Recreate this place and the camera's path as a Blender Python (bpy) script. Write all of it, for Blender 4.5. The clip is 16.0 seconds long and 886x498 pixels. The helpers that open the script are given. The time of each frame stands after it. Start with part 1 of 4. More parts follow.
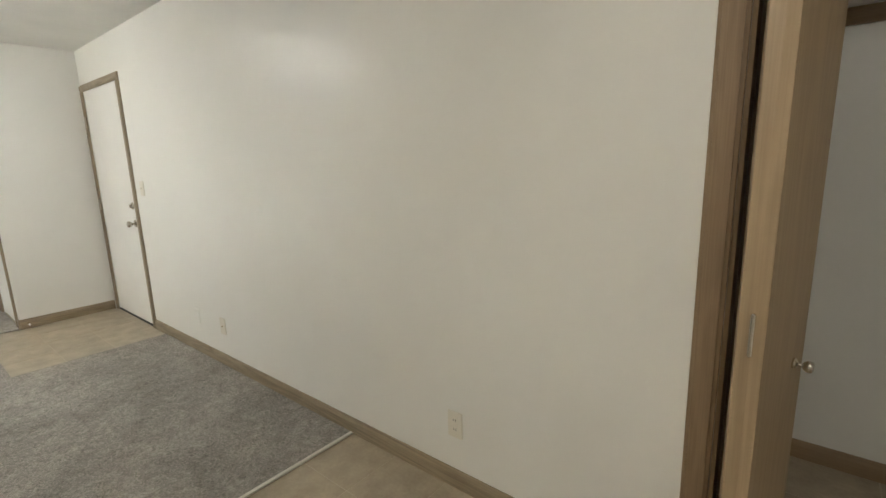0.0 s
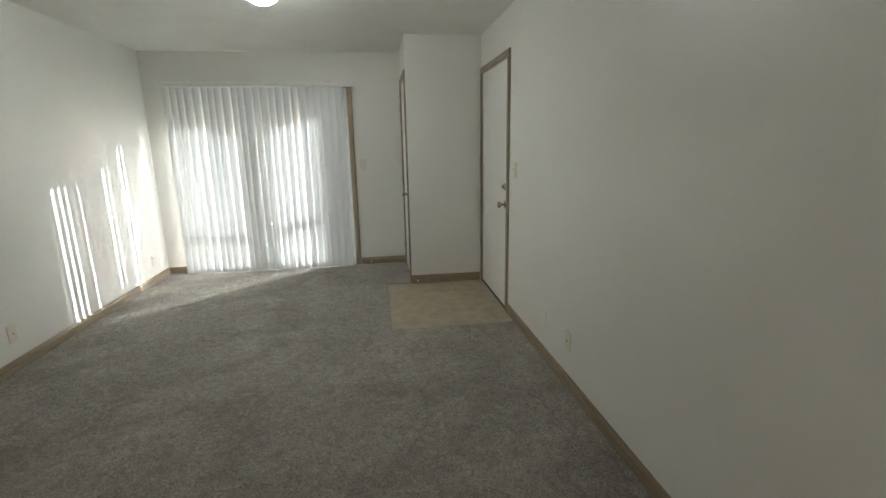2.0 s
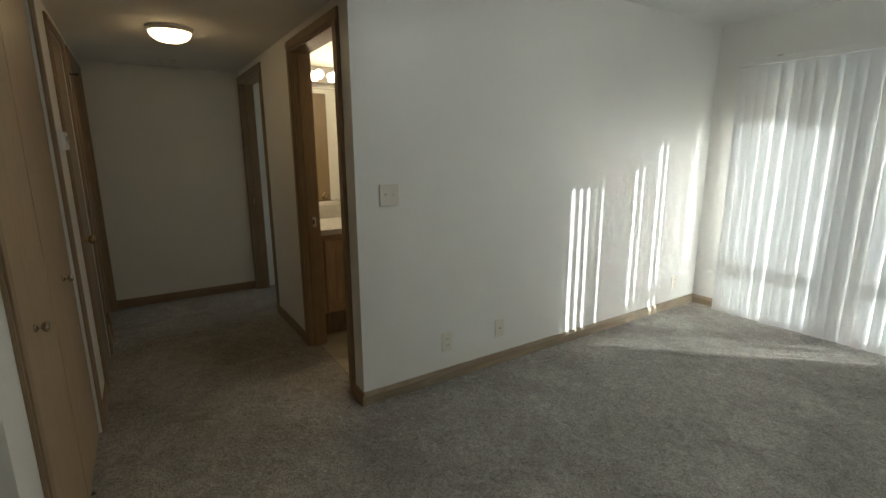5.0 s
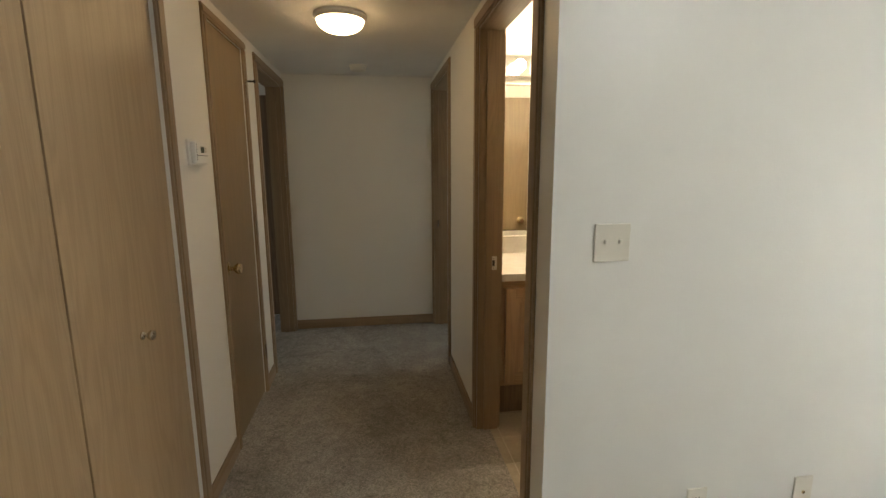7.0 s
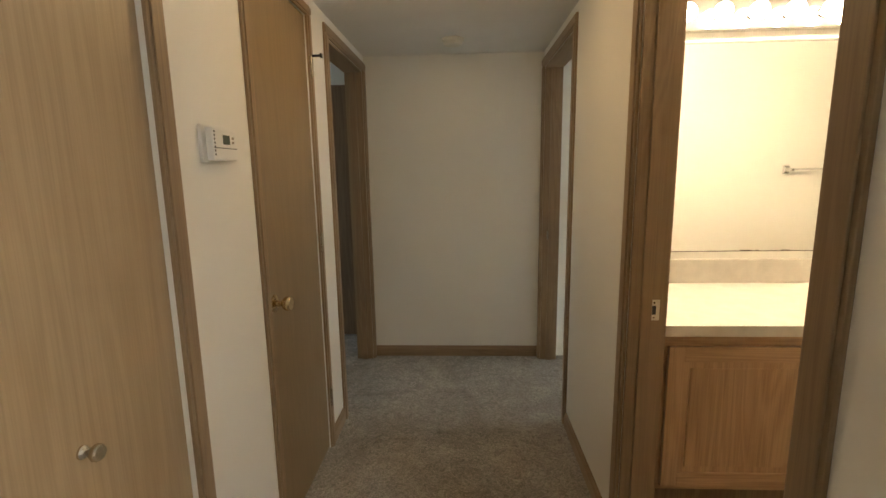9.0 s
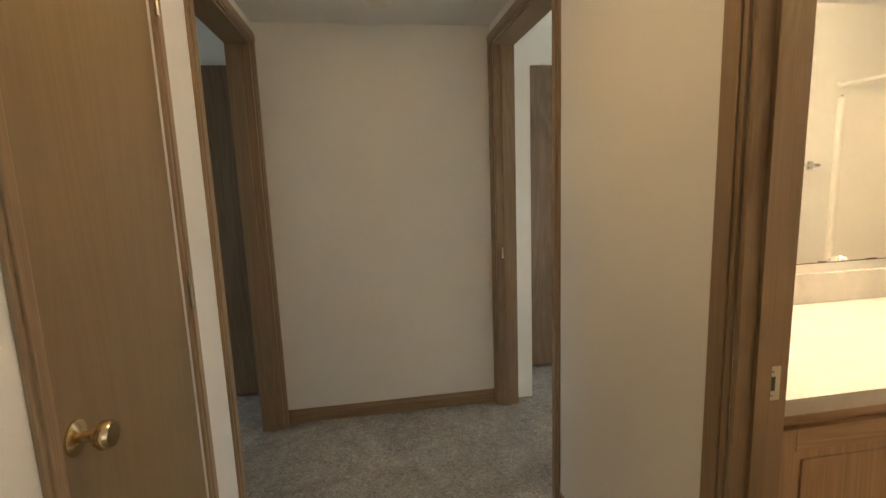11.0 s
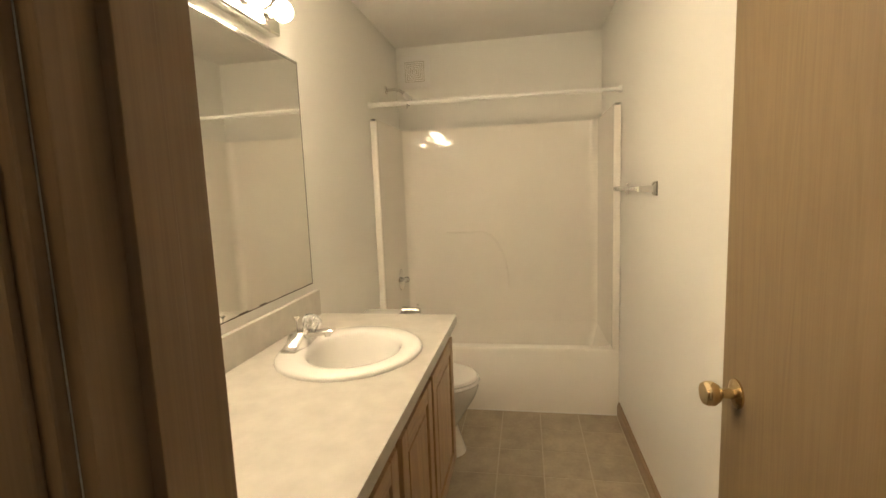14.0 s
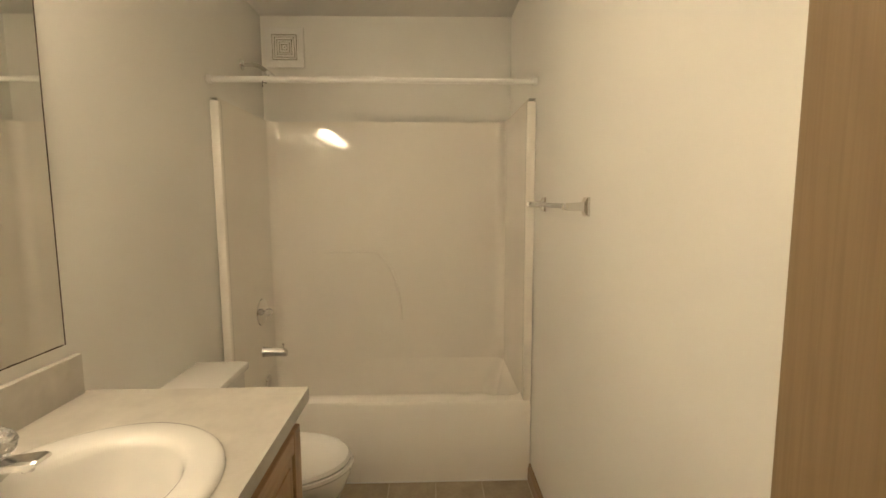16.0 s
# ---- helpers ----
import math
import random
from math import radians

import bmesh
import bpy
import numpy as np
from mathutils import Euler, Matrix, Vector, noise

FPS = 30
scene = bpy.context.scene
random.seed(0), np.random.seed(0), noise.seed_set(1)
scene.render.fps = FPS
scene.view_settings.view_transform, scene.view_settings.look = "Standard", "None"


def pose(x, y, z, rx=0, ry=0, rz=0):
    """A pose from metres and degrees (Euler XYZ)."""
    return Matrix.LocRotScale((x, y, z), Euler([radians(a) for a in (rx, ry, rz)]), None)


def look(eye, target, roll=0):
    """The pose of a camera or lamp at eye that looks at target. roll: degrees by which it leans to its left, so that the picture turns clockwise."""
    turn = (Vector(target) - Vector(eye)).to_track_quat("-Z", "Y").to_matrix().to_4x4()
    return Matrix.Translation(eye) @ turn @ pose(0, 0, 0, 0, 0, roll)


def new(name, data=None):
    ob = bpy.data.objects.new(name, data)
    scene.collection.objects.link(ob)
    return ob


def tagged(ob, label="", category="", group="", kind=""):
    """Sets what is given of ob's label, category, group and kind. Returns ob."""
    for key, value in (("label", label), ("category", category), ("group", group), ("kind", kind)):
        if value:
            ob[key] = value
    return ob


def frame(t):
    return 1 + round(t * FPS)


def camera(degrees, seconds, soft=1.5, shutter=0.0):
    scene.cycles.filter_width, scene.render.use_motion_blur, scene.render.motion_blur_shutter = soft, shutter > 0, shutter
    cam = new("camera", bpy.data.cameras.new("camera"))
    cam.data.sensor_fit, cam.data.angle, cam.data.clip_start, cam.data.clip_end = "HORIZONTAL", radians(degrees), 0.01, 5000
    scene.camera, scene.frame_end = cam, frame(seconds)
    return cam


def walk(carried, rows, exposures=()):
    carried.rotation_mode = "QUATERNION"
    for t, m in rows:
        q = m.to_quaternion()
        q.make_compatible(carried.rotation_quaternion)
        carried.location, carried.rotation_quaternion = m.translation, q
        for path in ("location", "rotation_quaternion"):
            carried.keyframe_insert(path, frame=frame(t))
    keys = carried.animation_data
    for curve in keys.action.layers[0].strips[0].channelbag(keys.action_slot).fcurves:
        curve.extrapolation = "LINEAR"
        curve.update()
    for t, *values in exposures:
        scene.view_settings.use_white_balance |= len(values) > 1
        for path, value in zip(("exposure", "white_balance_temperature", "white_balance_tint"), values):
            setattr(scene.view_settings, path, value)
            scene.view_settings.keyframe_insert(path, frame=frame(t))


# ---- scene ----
cam = camera(87.1, 16.0)
PATH = [
    (0, (0.335, 0.264, 1.380), (-0.913, 1.777, 0.991), -1.7),
    (0.5, (0.202, 0.381, 1.395), (-1.405, 1.502, 0.997), -1.7),
    (1, (0.054, 0.484, 1.383), (-1.742, 1.265, 0.977), -1.2),
    (1.5, (-0.167, 0.534, 1.396), (-2.040, 1.090, 0.970), -0.8),
    (2, (-0.382, 0.587, 1.412), (-2.313, 0.855, 0.968), -1.1),
    (2.5, (-0.639, 0.671, 1.417), (-2.585, 0.557, 0.972), -1.0),
    (3, (-0.871, 0.646, 1.398), (-2.770, 0.211, 0.945), -0.9),
    (3.5, (-1.101, 0.610, 1.415), (-2.883, -0.182, 0.971), -1.2),
    (4, (-1.347, 0.632, 1.424), (-2.880, -0.567, 0.965), -1.4),
    (4.5, (-1.546, 0.601, 1.412), (-2.834, -0.858, 0.951), -0.4),
    (5, (-1.698, 0.424, 1.399), (-2.764, -1.218, 0.986), -0.3),
    (7.5, (-2.168, -0.702, 1.388), (-2.278, -2.670, 1.047), -0.5),
    (8, (-2.196, -0.856, 1.375), (-2.152, -2.827, 1.041), -0.8),
    (8.5, (-2.150, -1.066, 1.385), (-2.052, -3.034, 1.044), -0.9),
    (11, (-1.932, -2.011, 1.341), (-2.232, -3.965, 1.041), -2.1),
    (11.5, (-1.983, -2.177, 1.344), (-2.667, -4.036, 1.064), -2.2),
    (12, (-2.059, -2.303, 1.342), (-3.203, -3.923, 1.085), -2.0),
    (12.5, (-2.108, -2.446, 1.348), (-3.675, -3.664, 1.100), -2.4),
    (13, (-2.159, -2.531, 1.349), (-3.977, -3.325, 1.097), -2.3),
    (13.5, (-2.284, -2.557, 1.349), (-4.193, -3.093, 1.090), -2.5),
    (14, (-2.415, -2.538, 1.359), (-4.369, -2.889, 1.112), -2.2),
    (14.5, (-2.539, -2.512, 1.350), (-4.512, -2.719, 1.090), -1.6),
    (15, (-2.682, -2.507, 1.371), (-4.665, -2.586, 1.123), -1.0),
    (15.5, (-2.834, -2.506, 1.358), (-4.818, -2.499, 1.113), -0.4),
    (16, (-3.046, -2.490, 1.365), (-5.033, -2.434, 1.146), -0.2),
]
EXPOSURES = [(0, 3.38, 6500, 10), (0.5, 2.85, 6350, 8), (1.0, 2.5, 6300, 7), (3.5, 2.15, 6200, 5), (5, 2.0, 6200, 5), (7.5, 3.35, 6600, 10), (8.5, 3.55, 6650, 10),
             (11, 3.72, 6700, 12), (12, 3.42, 6650, 11), (13, 3.05, 6500, 10), (14, 2.77, 6500, 10), (16, 2.44, 6500, 10)]
walk(cam, [(t, look(eye, target, roll)) for t, eye, target, roll in PATH], EXPOSURES)

# ---- world, sun, exposure ----
SUN_EL, SUN_AZ = 13.2, 45.0          # the sun stands low, to the -x +y side
world = bpy.data.worlds.new("sky")
scene.world = world
world.use_nodes = True
wn = world.node_tree
sky = wn.nodes.new("ShaderNodeTexSky")
sky.sky_type = "NISHITA"
sky.sun_disc = False
sky.sun_elevation = radians(SUN_EL)
sky.sun_rotation = radians(-SUN_AZ)
wn.nodes["Background"].inputs[1].default_value = 0.15
wn.links.new(sky.outputs[0], wn.nodes["Background"].inputs[0])
sun_data = bpy.data.lights.new("sun", "SUN")
sun_data.energy, sun_data.angle, sun_data.color = 3.4, radians(0.5), (1.0, 0.985, 0.955)
sun = new("sun", sun_data)
_ce = math.cos(radians(SUN_EL))
sun.matrix_world = look((-_ce * 14.14 - 6, _ce * 14.14, 20 * math.sin(radians(SUN_EL))), (-6, 0, 0))


# daylight of the sky, standing in the openings of the patio door and the bedroom windows
for lamp_name, at, size, power in (("sky_light_patio", look((-5.925, -0.60, 1.02), (0, -0.60, 1.02)), (1.70, 1.90), 2.0),
                                   ("sky_light_bedroom", look((-5.95, -4.30, 1.45), (0, -4.30, 1.45)), (0.70, 1.00), 0.6),
                                   ("sky_light_bedroom", look((2.20, -4.30, 1.45), (0, -4.30, 1.45)), (0.70, 1.00), 0.6)):
    ld = bpy.data.lights.new(lamp_name, "AREA")
    ld.shape, ld.size, ld.size_y, ld.energy, ld.color = "RECTANGLE", size[0], size[1], power, (0.84, 0.93, 1.0)
    new(lamp_name, ld).matrix_world = at


# ---- materials ----
def mat(name, color, rough=0.5, metal=0.0, grain=None, spread=0.0, bump=0.0, bump_scale=80.0, spots=0.0, spot_scale=3.0,
        spec=0.5, per_object=0.0):
    """A principled material with fine grain, large soft blotches and a bump."""
    m = bpy.data.materials.new(name)
    m.use_nodes = True
    nt, p = m.node_tree, m.node_tree.nodes["Principled BSDF"]
    p.inputs["Roughness"].default_value = rough
    p.inputs["Metallic"].default_value = metal
    p.inputs["Specular IOR Level"].default_value = spec
    p.inputs["Base Color"].default_value = (*color, 1)
    tc = nt.nodes.new("ShaderNodeNewGeometry")
    mp = nt.nodes.new("ShaderNodeMapping")
    nt.links.new(tc.outputs["Position"], mp.inputs["Vector"])
    mp.inputs["Scale"].default_value = grain or (1, 1, 1)

    def noise_tex(scale, detail, source):
        n = nt.nodes.new("ShaderNodeTexNoise")
        n.inputs["Scale"].default_value, n.inputs["Detail"].default_value = scale, detail
        nt.links.new(source, n.inputs["Vector"])
        return n

    fine = noise_tex(bump_scale, 4, mp.outputs[0])
    if spread or spots or per_object:
        last = None
        for tex, amount in ((fine, spread), (noise_tex(spot_scale, 3, tc.outputs["Position"]), spots)):
            if not amount:
                continue
            r = nt.nodes.new("ShaderNodeMapRange")
            r.inputs[1].default_value, r.inputs[2].default_value = 0.3, 0.7
            r.inputs[3].default_value, r.inputs[4].default_value = 1 - amount, 1 + amount
            nt.links.new(tex.outputs["Fac"], r.inputs[0])
            last = _times(nt, last, r.outputs[0])
        if per_object:
            info = nt.nodes.new("ShaderNodeObjectInfo")
            r = nt.nodes.new("ShaderNodeMapRange")
            r.inputs[3].default_value, r.inputs[4].default_value = 1 - per_object, 1 + per_object
            nt.links.new(info.outputs["Random"], r.inputs[0])
            last = _times(nt, last, r.outputs[0])
        v = nt.nodes.new("ShaderNodeVectorMath")
        v.operation = "SCALE"
        v.inputs[0].default_value = color
        nt.links.new(last, v.inputs["Scale"])
        nt.links.new(v.outputs[0], p.inputs["Base Color"])
    if bump:
        b = nt.nodes.new("ShaderNodeBump")
        b.inputs["Strength"].default_value, b.inputs["Distance"].default_value = min(1.0, bump), 0.004
        nt.links.new(fine.outputs["Fac"], b.inputs["Height"])
        nt.links.new(b.outputs[0], p.inputs["Normal"])
    return m


def _times(nt, a, b):
    if a is None:
        return b
    n = nt.nodes.new("ShaderNodeMath")
    n.operation = "MULTIPLY"
    nt.links.new(a, n.inputs[0])
    nt.links.new(b, n.inputs[1])
    return n.outputs[0]


def oak(name, light, dark, axis, rough=0.45):
    """Stained oak: long cathedral figure and fine pores along the axis (0, 1 or 2)."""
    m = bpy.data.materials.new(name)
    m.use_nodes = True
    nt, p = m.node_tree, m.node_tree.nodes["Principled BSDF"]
    p.inputs["Roughness"].default_value = rough
    tc = nt.nodes.new("ShaderNodeTexCoord")
    stretched = []
    for across, along in ((1.0, 0.10), (1.0, 0.016)):
        mp = nt.nodes.new("ShaderNodeMapping")
        mp.inputs["Scale"].default_value = [along if n == axis else across for n in range(3)]
        nt.links.new(tc.outputs["Object"], mp.inputs["Vector"])
        stretched.append(mp.outputs[0])
    wide = nt.nodes.new("ShaderNodeTexNoise")
    wide.inputs["Scale"].default_value, wide.inputs["Detail"].default_value = 7, 2
    wide.inputs["Distortion"].default_value = 1.2
    nt.links.new(stretched[0], wide.inputs["Vector"])
    rings = nt.nodes.new("ShaderNodeMath")
    rings.operation = "MULTIPLY"
    rings.inputs[1].default_value = 55.0
    nt.links.new(wide.outputs["Fac"], rings.inputs[0])
    sine = nt.nodes.new("ShaderNodeMath")
    sine.operation = "SINE"
    nt.links.new(rings.outputs[0], sine.inputs[0])
    pores = nt.nodes.new("ShaderNodeTexNoise")
    pores.inputs["Scale"].default_value, pores.inputs["Detail"].default_value = 260, 3
    nt.links.new(stretched[1], pores.inputs["Vector"])
    figure = nt.nodes.new("ShaderNodeMath")
    figure.operation = "MULTIPLY_ADD"
    figure.inputs[1].default_value, figure.inputs[2].default_value = 0.13, 0.0
    nt.links.new(sine.outputs[0], figure.inputs[0])
    total = nt.nodes.new("ShaderNodeMath")
    total.operation = "ADD"
    nt.links.new(figure.outputs[0], total.inputs[0])
    nt.links.new(pores.outputs["Fac"], total.inputs[1])
    ramp = nt.nodes.new("ShaderNodeValToRGB")
    ramp.color_ramp.elements[0].position, ramp.color_ramp.elements[0].color = 0.25, (*dark, 1)
    ramp.color_ramp.elements[1].position, ramp.color_ramp.elements[1].color = 0.7, (*light, 1)
    nt.links.new(total.outputs[0], ramp.inputs[0])
    nt.links.new(ramp.outputs[0], p.inputs["Base Color"])
    b = nt.nodes.new("ShaderNodeBump")
    b.inputs["Strength"].default_value, b.inputs["Distance"].default_value = 0.12, 0.001
    nt.links.new(pores.outputs["Fac"], b.inputs["Height"])
    nt.links.new(b.outputs[0], p.inputs["Normal"])
    return m


def glass(name, color=(1, 1, 1), rough=0.0):
    m = bpy.data.materials.new(name)
    m.use_nodes = True
    p = m.node_tree.nodes["Principled BSDF"]
    p.inputs["Base Color"].default_value = (*color, 1)
    p.inputs["Roughness"].default_value = rough
    p.inputs["Transmission Weight"].default_value = 1.0
    p.inputs["IOR"].default_value = 1.45
    return m


def glow(name, color, strength):
    m = bpy.data.materials.new(name)
    m.use_nodes = True
    p = m.node_tree.nodes["Principled BSDF"]
    p.inputs["Base Color"].default_value = (0.8, 0.8, 0.78, 1)
    p.inputs["Emission Color"].default_value = (*color, 1)
    p.inputs["Emission Strength"].default_value = strength
    return m


def carpet_material():
    """Cut pile: curled tufts, brushed clumps and wide trodden patches."""
    base = (0.325, 0.304, 0.273)
    m = mat("carpet", base, 0.95, spec=0.1)
    nt, p = m.node_tree, m.node_tree.nodes["Principled BSDF"]
    tc = nt.nodes.new("ShaderNodeTexCoord")
    out, last = [], None
    for scale, detail, warp, amount in ((150, 3, 0.4, 0.18), (34, 3, 2.6, 0.30), (8.5, 3, 1.8, 0.13), (1.9, 3, 0.8, 0.15)):
        n = nt.nodes.new("ShaderNodeTexNoise")
        n.inputs["Scale"].default_value, n.inputs["Detail"].default_value = scale, detail
        n.inputs["Distortion"].default_value = warp
        nt.links.new(tc.outputs["Object"], n.inputs["Vector"])
        out.append(n.outputs["Fac"])
        r = nt.nodes.new("ShaderNodeMapRange")
        r.inputs[1].default_value, r.inputs[2].default_value = 0.32, 0.68
        r.inputs[3].default_value, r.inputs[4].default_value = 1 - amount, 1 + amount
        nt.links.new(n.outputs["Fac"], r.inputs[0])
        last = _times(nt, last, r.outputs[0])
    v = nt.nodes.new("ShaderNodeVectorMath")
    v.operation = "SCALE"
    v.inputs[0].default_value = base
    nt.links.new(last, v.inputs["Scale"])
    nt.links.new(v.outputs[0], p.inputs["Base Color"])
    height = out[0]
    for fac, weight in ((out[1], 2.4), (out[2], 4.0)):
        add = nt.nodes.new("ShaderNodeMath")
        add.operation = "MULTIPLY_ADD"
        add.inputs[1].default_value = weight
        nt.links.new(fac, add.inputs[0])
        nt.links.new(height, add.inputs[2])
        height = add.outputs[0]
    b = nt.nodes.new("ShaderNodeBump")
    b.inputs["Strength"].default_value, b.inputs["Distance"].default_value = 0.6, 0.009
    nt.links.new(height, b.inputs["Height"])
    nt.links.new(b.outputs[0], p.inputs["Normal"])
    return m


def slat_material():
    m = bpy.data.materials.new("blind_vinyl")
    m.use_nodes = True
    nt = m.node_tree
    p = nt.nodes["Principled BSDF"]
    p.inputs["Base Color"].default_value = (0.78, 0.78, 0.77, 1)
    p.inputs["Roughness"].default_value = 0.5
    tr = nt.nodes.new("ShaderNodeBsdfTranslucent")
    tr.inputs["Color"].default_value = (0.71, 0.75, 0.77, 1)
    mix = nt.nodes.new("ShaderNodeMixShader")
    mix.inputs[0].default_value = 0.065
    nt.links.new(p.outputs[0], mix.inputs[1])
    nt.links.new(tr.outputs[0], mix.inputs[2])
    nt.links.new(mix.outputs[0], nt.nodes["Material Output"].inputs[0])
    return m


M_WALL = mat("wall_paint", (0.80, 0.79, 0.745), 0.36, bump=0.10, bump_scale=140, spots=0.02, spot_scale=1.1, spec=0.4)
M_CEIL = mat("ceiling_paint", (0.80, 0.79, 0.755), 0.8, bump=0.6, bump_scale=38, spots=0.03)
M_TRIM_Z = oak("stained_trim_upright", (0.30, 0.208, 0.122), (0.238, 0.163, 0.093), 2)
M_TRIM_X = oak("stained_trim_long_x", (0.30, 0.208, 0.122), (0.238, 0.163, 0.093), 0)
M_TRIM_Y = oak("stained_trim_long_y", (0.30, 0.208, 0.122), (0.238, 0.163, 0.093), 1)
TRIM = (M_TRIM_X, M_TRIM_Y, M_TRIM_Z)
# same stained oak, with the living room's daylight put into a paler colour
M_TRIM_DAYLIT = [oak("daylit_trim_%s" % a, (0.33, 0.265, 0.175), (0.22, 0.17, 0.11), n) for n, a in enumerate("xyz")]
M_DOOR = oak("oak_veneer_door", (0.248, 0.178, 0.098), (0.215, 0.152, 0.082), 2, 0.4)
M_BIFOLD = oak("pale_oak_veneer", (0.39, 0.287, 0.172), (0.325, 0.235, 0.138), 2, 0.45)
M_CAB = oak("vanity_oak", (0.44, 0.29, 0.165), (0.32, 0.20, 0.11), 2, 0.4)
M_CAB_X = oak("vanity_oak_rails", (0.44, 0.29, 0.165), (0.32, 0.20, 0.11), 0, 0.4)
M_DARKDOOR = oak("dark_veneer_door", (0.20, 0.13, 0.075), (0.13, 0.08, 0.045), 2, 0.45)
M_CARPET = carpet_material()
M_VINYL = mat("vinyl_tile", (0.36, 0.302, 0.216), 0.38, bump=0.12, bump_scale=60, spread=0.07, spots=0.16, spot_scale=9, per_object=0.04)
M_GROUT = mat("vinyl_joint", (0.47, 0.41, 0.31), 0.6, spread=0.05)
M_WHITE = mat("white_paint", (0.80, 0.79, 0.76), 0.35, spots=0.02)
M_PLASTIC = mat("ivory_plastic", (0.74, 0.705, 0.61), 0.35, spots=0.01)
M_SLOT = mat("dark_slot", (0.03, 0.03, 0.03), 0.6)
M_TUB = mat("fibreglass", (0.88, 0.845, 0.775), 0.05, spots=0.02, spot_scale=2)
M_PORC = mat("porcelain", (0.76, 0.745, 0.71), 0.06)
M_COUNTER = mat("laminate", (0.54, 0.512, 0.458), 0.34, spread=0.03, bump_scale=30, spots=0.07, spot_scale=14)
M_CHROME = mat("chrome", (0.72, 0.71, 0.69), 0.16, 1.0, spread=0.02)
M_BRASS = mat("worn_brass", (0.72, 0.58, 0.36), 0.2, 1.0, spread=0.05)
M_NICKEL = mat("satin_nickel", (0.62, 0.58, 0.50), 0.25, 1.0, spread=0.04)
M_ACRYL = glass("clear_acrylic", (0.97, 0.97, 0.97), 0.12)
M_ACRYL.node_tree.nodes["Principled BSDF"].inputs["Transmission Weight"].default_value = 0.86
M_PANE = glass("window_glass")
M_MIRROR = mat("mirror_silver", (0.90, 0.90, 0.87), 0.015, 1.0)
M_RUST = mat("mirror_edge_rust", (0.07, 0.05, 0.035), 0.6, spots=0.3, spot_scale=30)
M_SLAT = slat_material()
M_ALU = mat("window_frame_paint", (0.52, 0.51, 0.48), 0.4, spread=0.02)
M_STRIP = mat("metal_strip", (0.72, 0.69, 0.62), 0.3, 0.6, spread=0.03)
M_BULB = glow("lit_bulb", (1.0, 0.785, 0.53), 13.6)
M_DOME_L = glow("lit_dome_living", (1.0, 0.985, 0.94), 18.5)
M_DOME_K = glow("added_dome_kitchen", (1.0, 0.95, 0.86), 6.6)
M_DOME_H = glow("lit_dome_hall", (1.0, 0.68, 0.34), 2.5)
M_DECK = mat("deck_wood", (0.22, 0.16, 0.11), 0.7, grain=(1, 12, 1), spread=0.2, bump_scale=14, bump=0.3)
M_GROUND = mat("winter_grass", (0.09, 0.10, 0.045), 0.9, spread=0.3, bump_scale=30, spots=0.25, spot_scale=0.4)
M_LCD = mat("thermostat_display", (0.10, 0.12, 0.10), 0.2)


# ---- mesh helpers ----
def box(bm, x0, x1, y0, y1, z0, z1, bevel=0.0, turn=None):
    (x0, x1), (y0, y1), (z0, z1) = sorted((x0, x1)), sorted((y0, y1)), sorted((z0, z1))
    made = bmesh.ops.create_cube(bm, size=1.0)["verts"]
    for v in made:
        v.co = Vector(((x0 + x1) / 2 + v.co.x * (x1 - x0), (y0 + y1) / 2 + v.co.y * (y1 - y0), (z0 + z1) / 2 + v.co.z * (z1 - z0)))
        if turn:
            v.co = turn @ v.co
    if bevel:
        edges = list({e for v in made for e in v.link_edges})
        bmesh.ops.bevel(bm, geom=edges, offset=bevel, segments=2, profile=0.6, affect="EDGES")
    return bm


def boxes(*rows, bevel=0.0):
    bm = bmesh.new()
    for r in rows:
        box(bm, *r, bevel=bevel)
    return bm


def lathe(profile, m=None, steps=28, squash=(1, 1)):
    """A turned body: (radius, height) pairs about local z, then moved by m."""
    bm = bmesh.new()
    rings = []
    for r, z in profile:
        rings.append([bm.verts.new((max(r, 1e-4) * math.cos(a) * squash[0], max(r, 1e-4) * math.sin(a) * squash[1], z))
                      for a in (2 * math.pi * k / steps for k in range(steps))])
    for a, b in zip(rings, rings[1:]):
        for k in range(steps):
            bm.faces.new((a[k], a[(k + 1) % steps], b[(k + 1) % steps], b[k]))
    bm.faces.new(rings[0][::-1])
    bm.faces.new(rings[-1])
    bmesh.ops.recalc_face_normals(bm, faces=bm.faces)
    if m:
        bm.transform(m)
    return bm


def tube(points, radius, steps=12):
    """A round bar along a path."""
    bm = bmesh.new()
    pts = [Vector(p) for p in points]
    rings = []
    for n, p in enumerate(pts):
        d = (pts[min(n + 1, len(pts) - 1)] - pts[max(n - 1, 0)]).normalized()
        q = d.to_track_quat("Z", "Y")
        rings.append([bm.verts.new(p + q @ Vector((radius * math.cos(a), radius * math.sin(a), 0)))
                      for a in (2 * math.pi * k / steps for k in range(steps))])
    for a, b in zip(rings, rings[1:]):
        for k in range(steps):
            bm.faces.new((a[k], a[(k + 1) % steps], b[(k + 1) % steps], b[k]))
    bm.faces.new(rings[0][::-1])
    bm.faces.new(rings[-1])
    bmesh.ops.recalc_face_normals(bm, faces=bm.faces)
    return bm


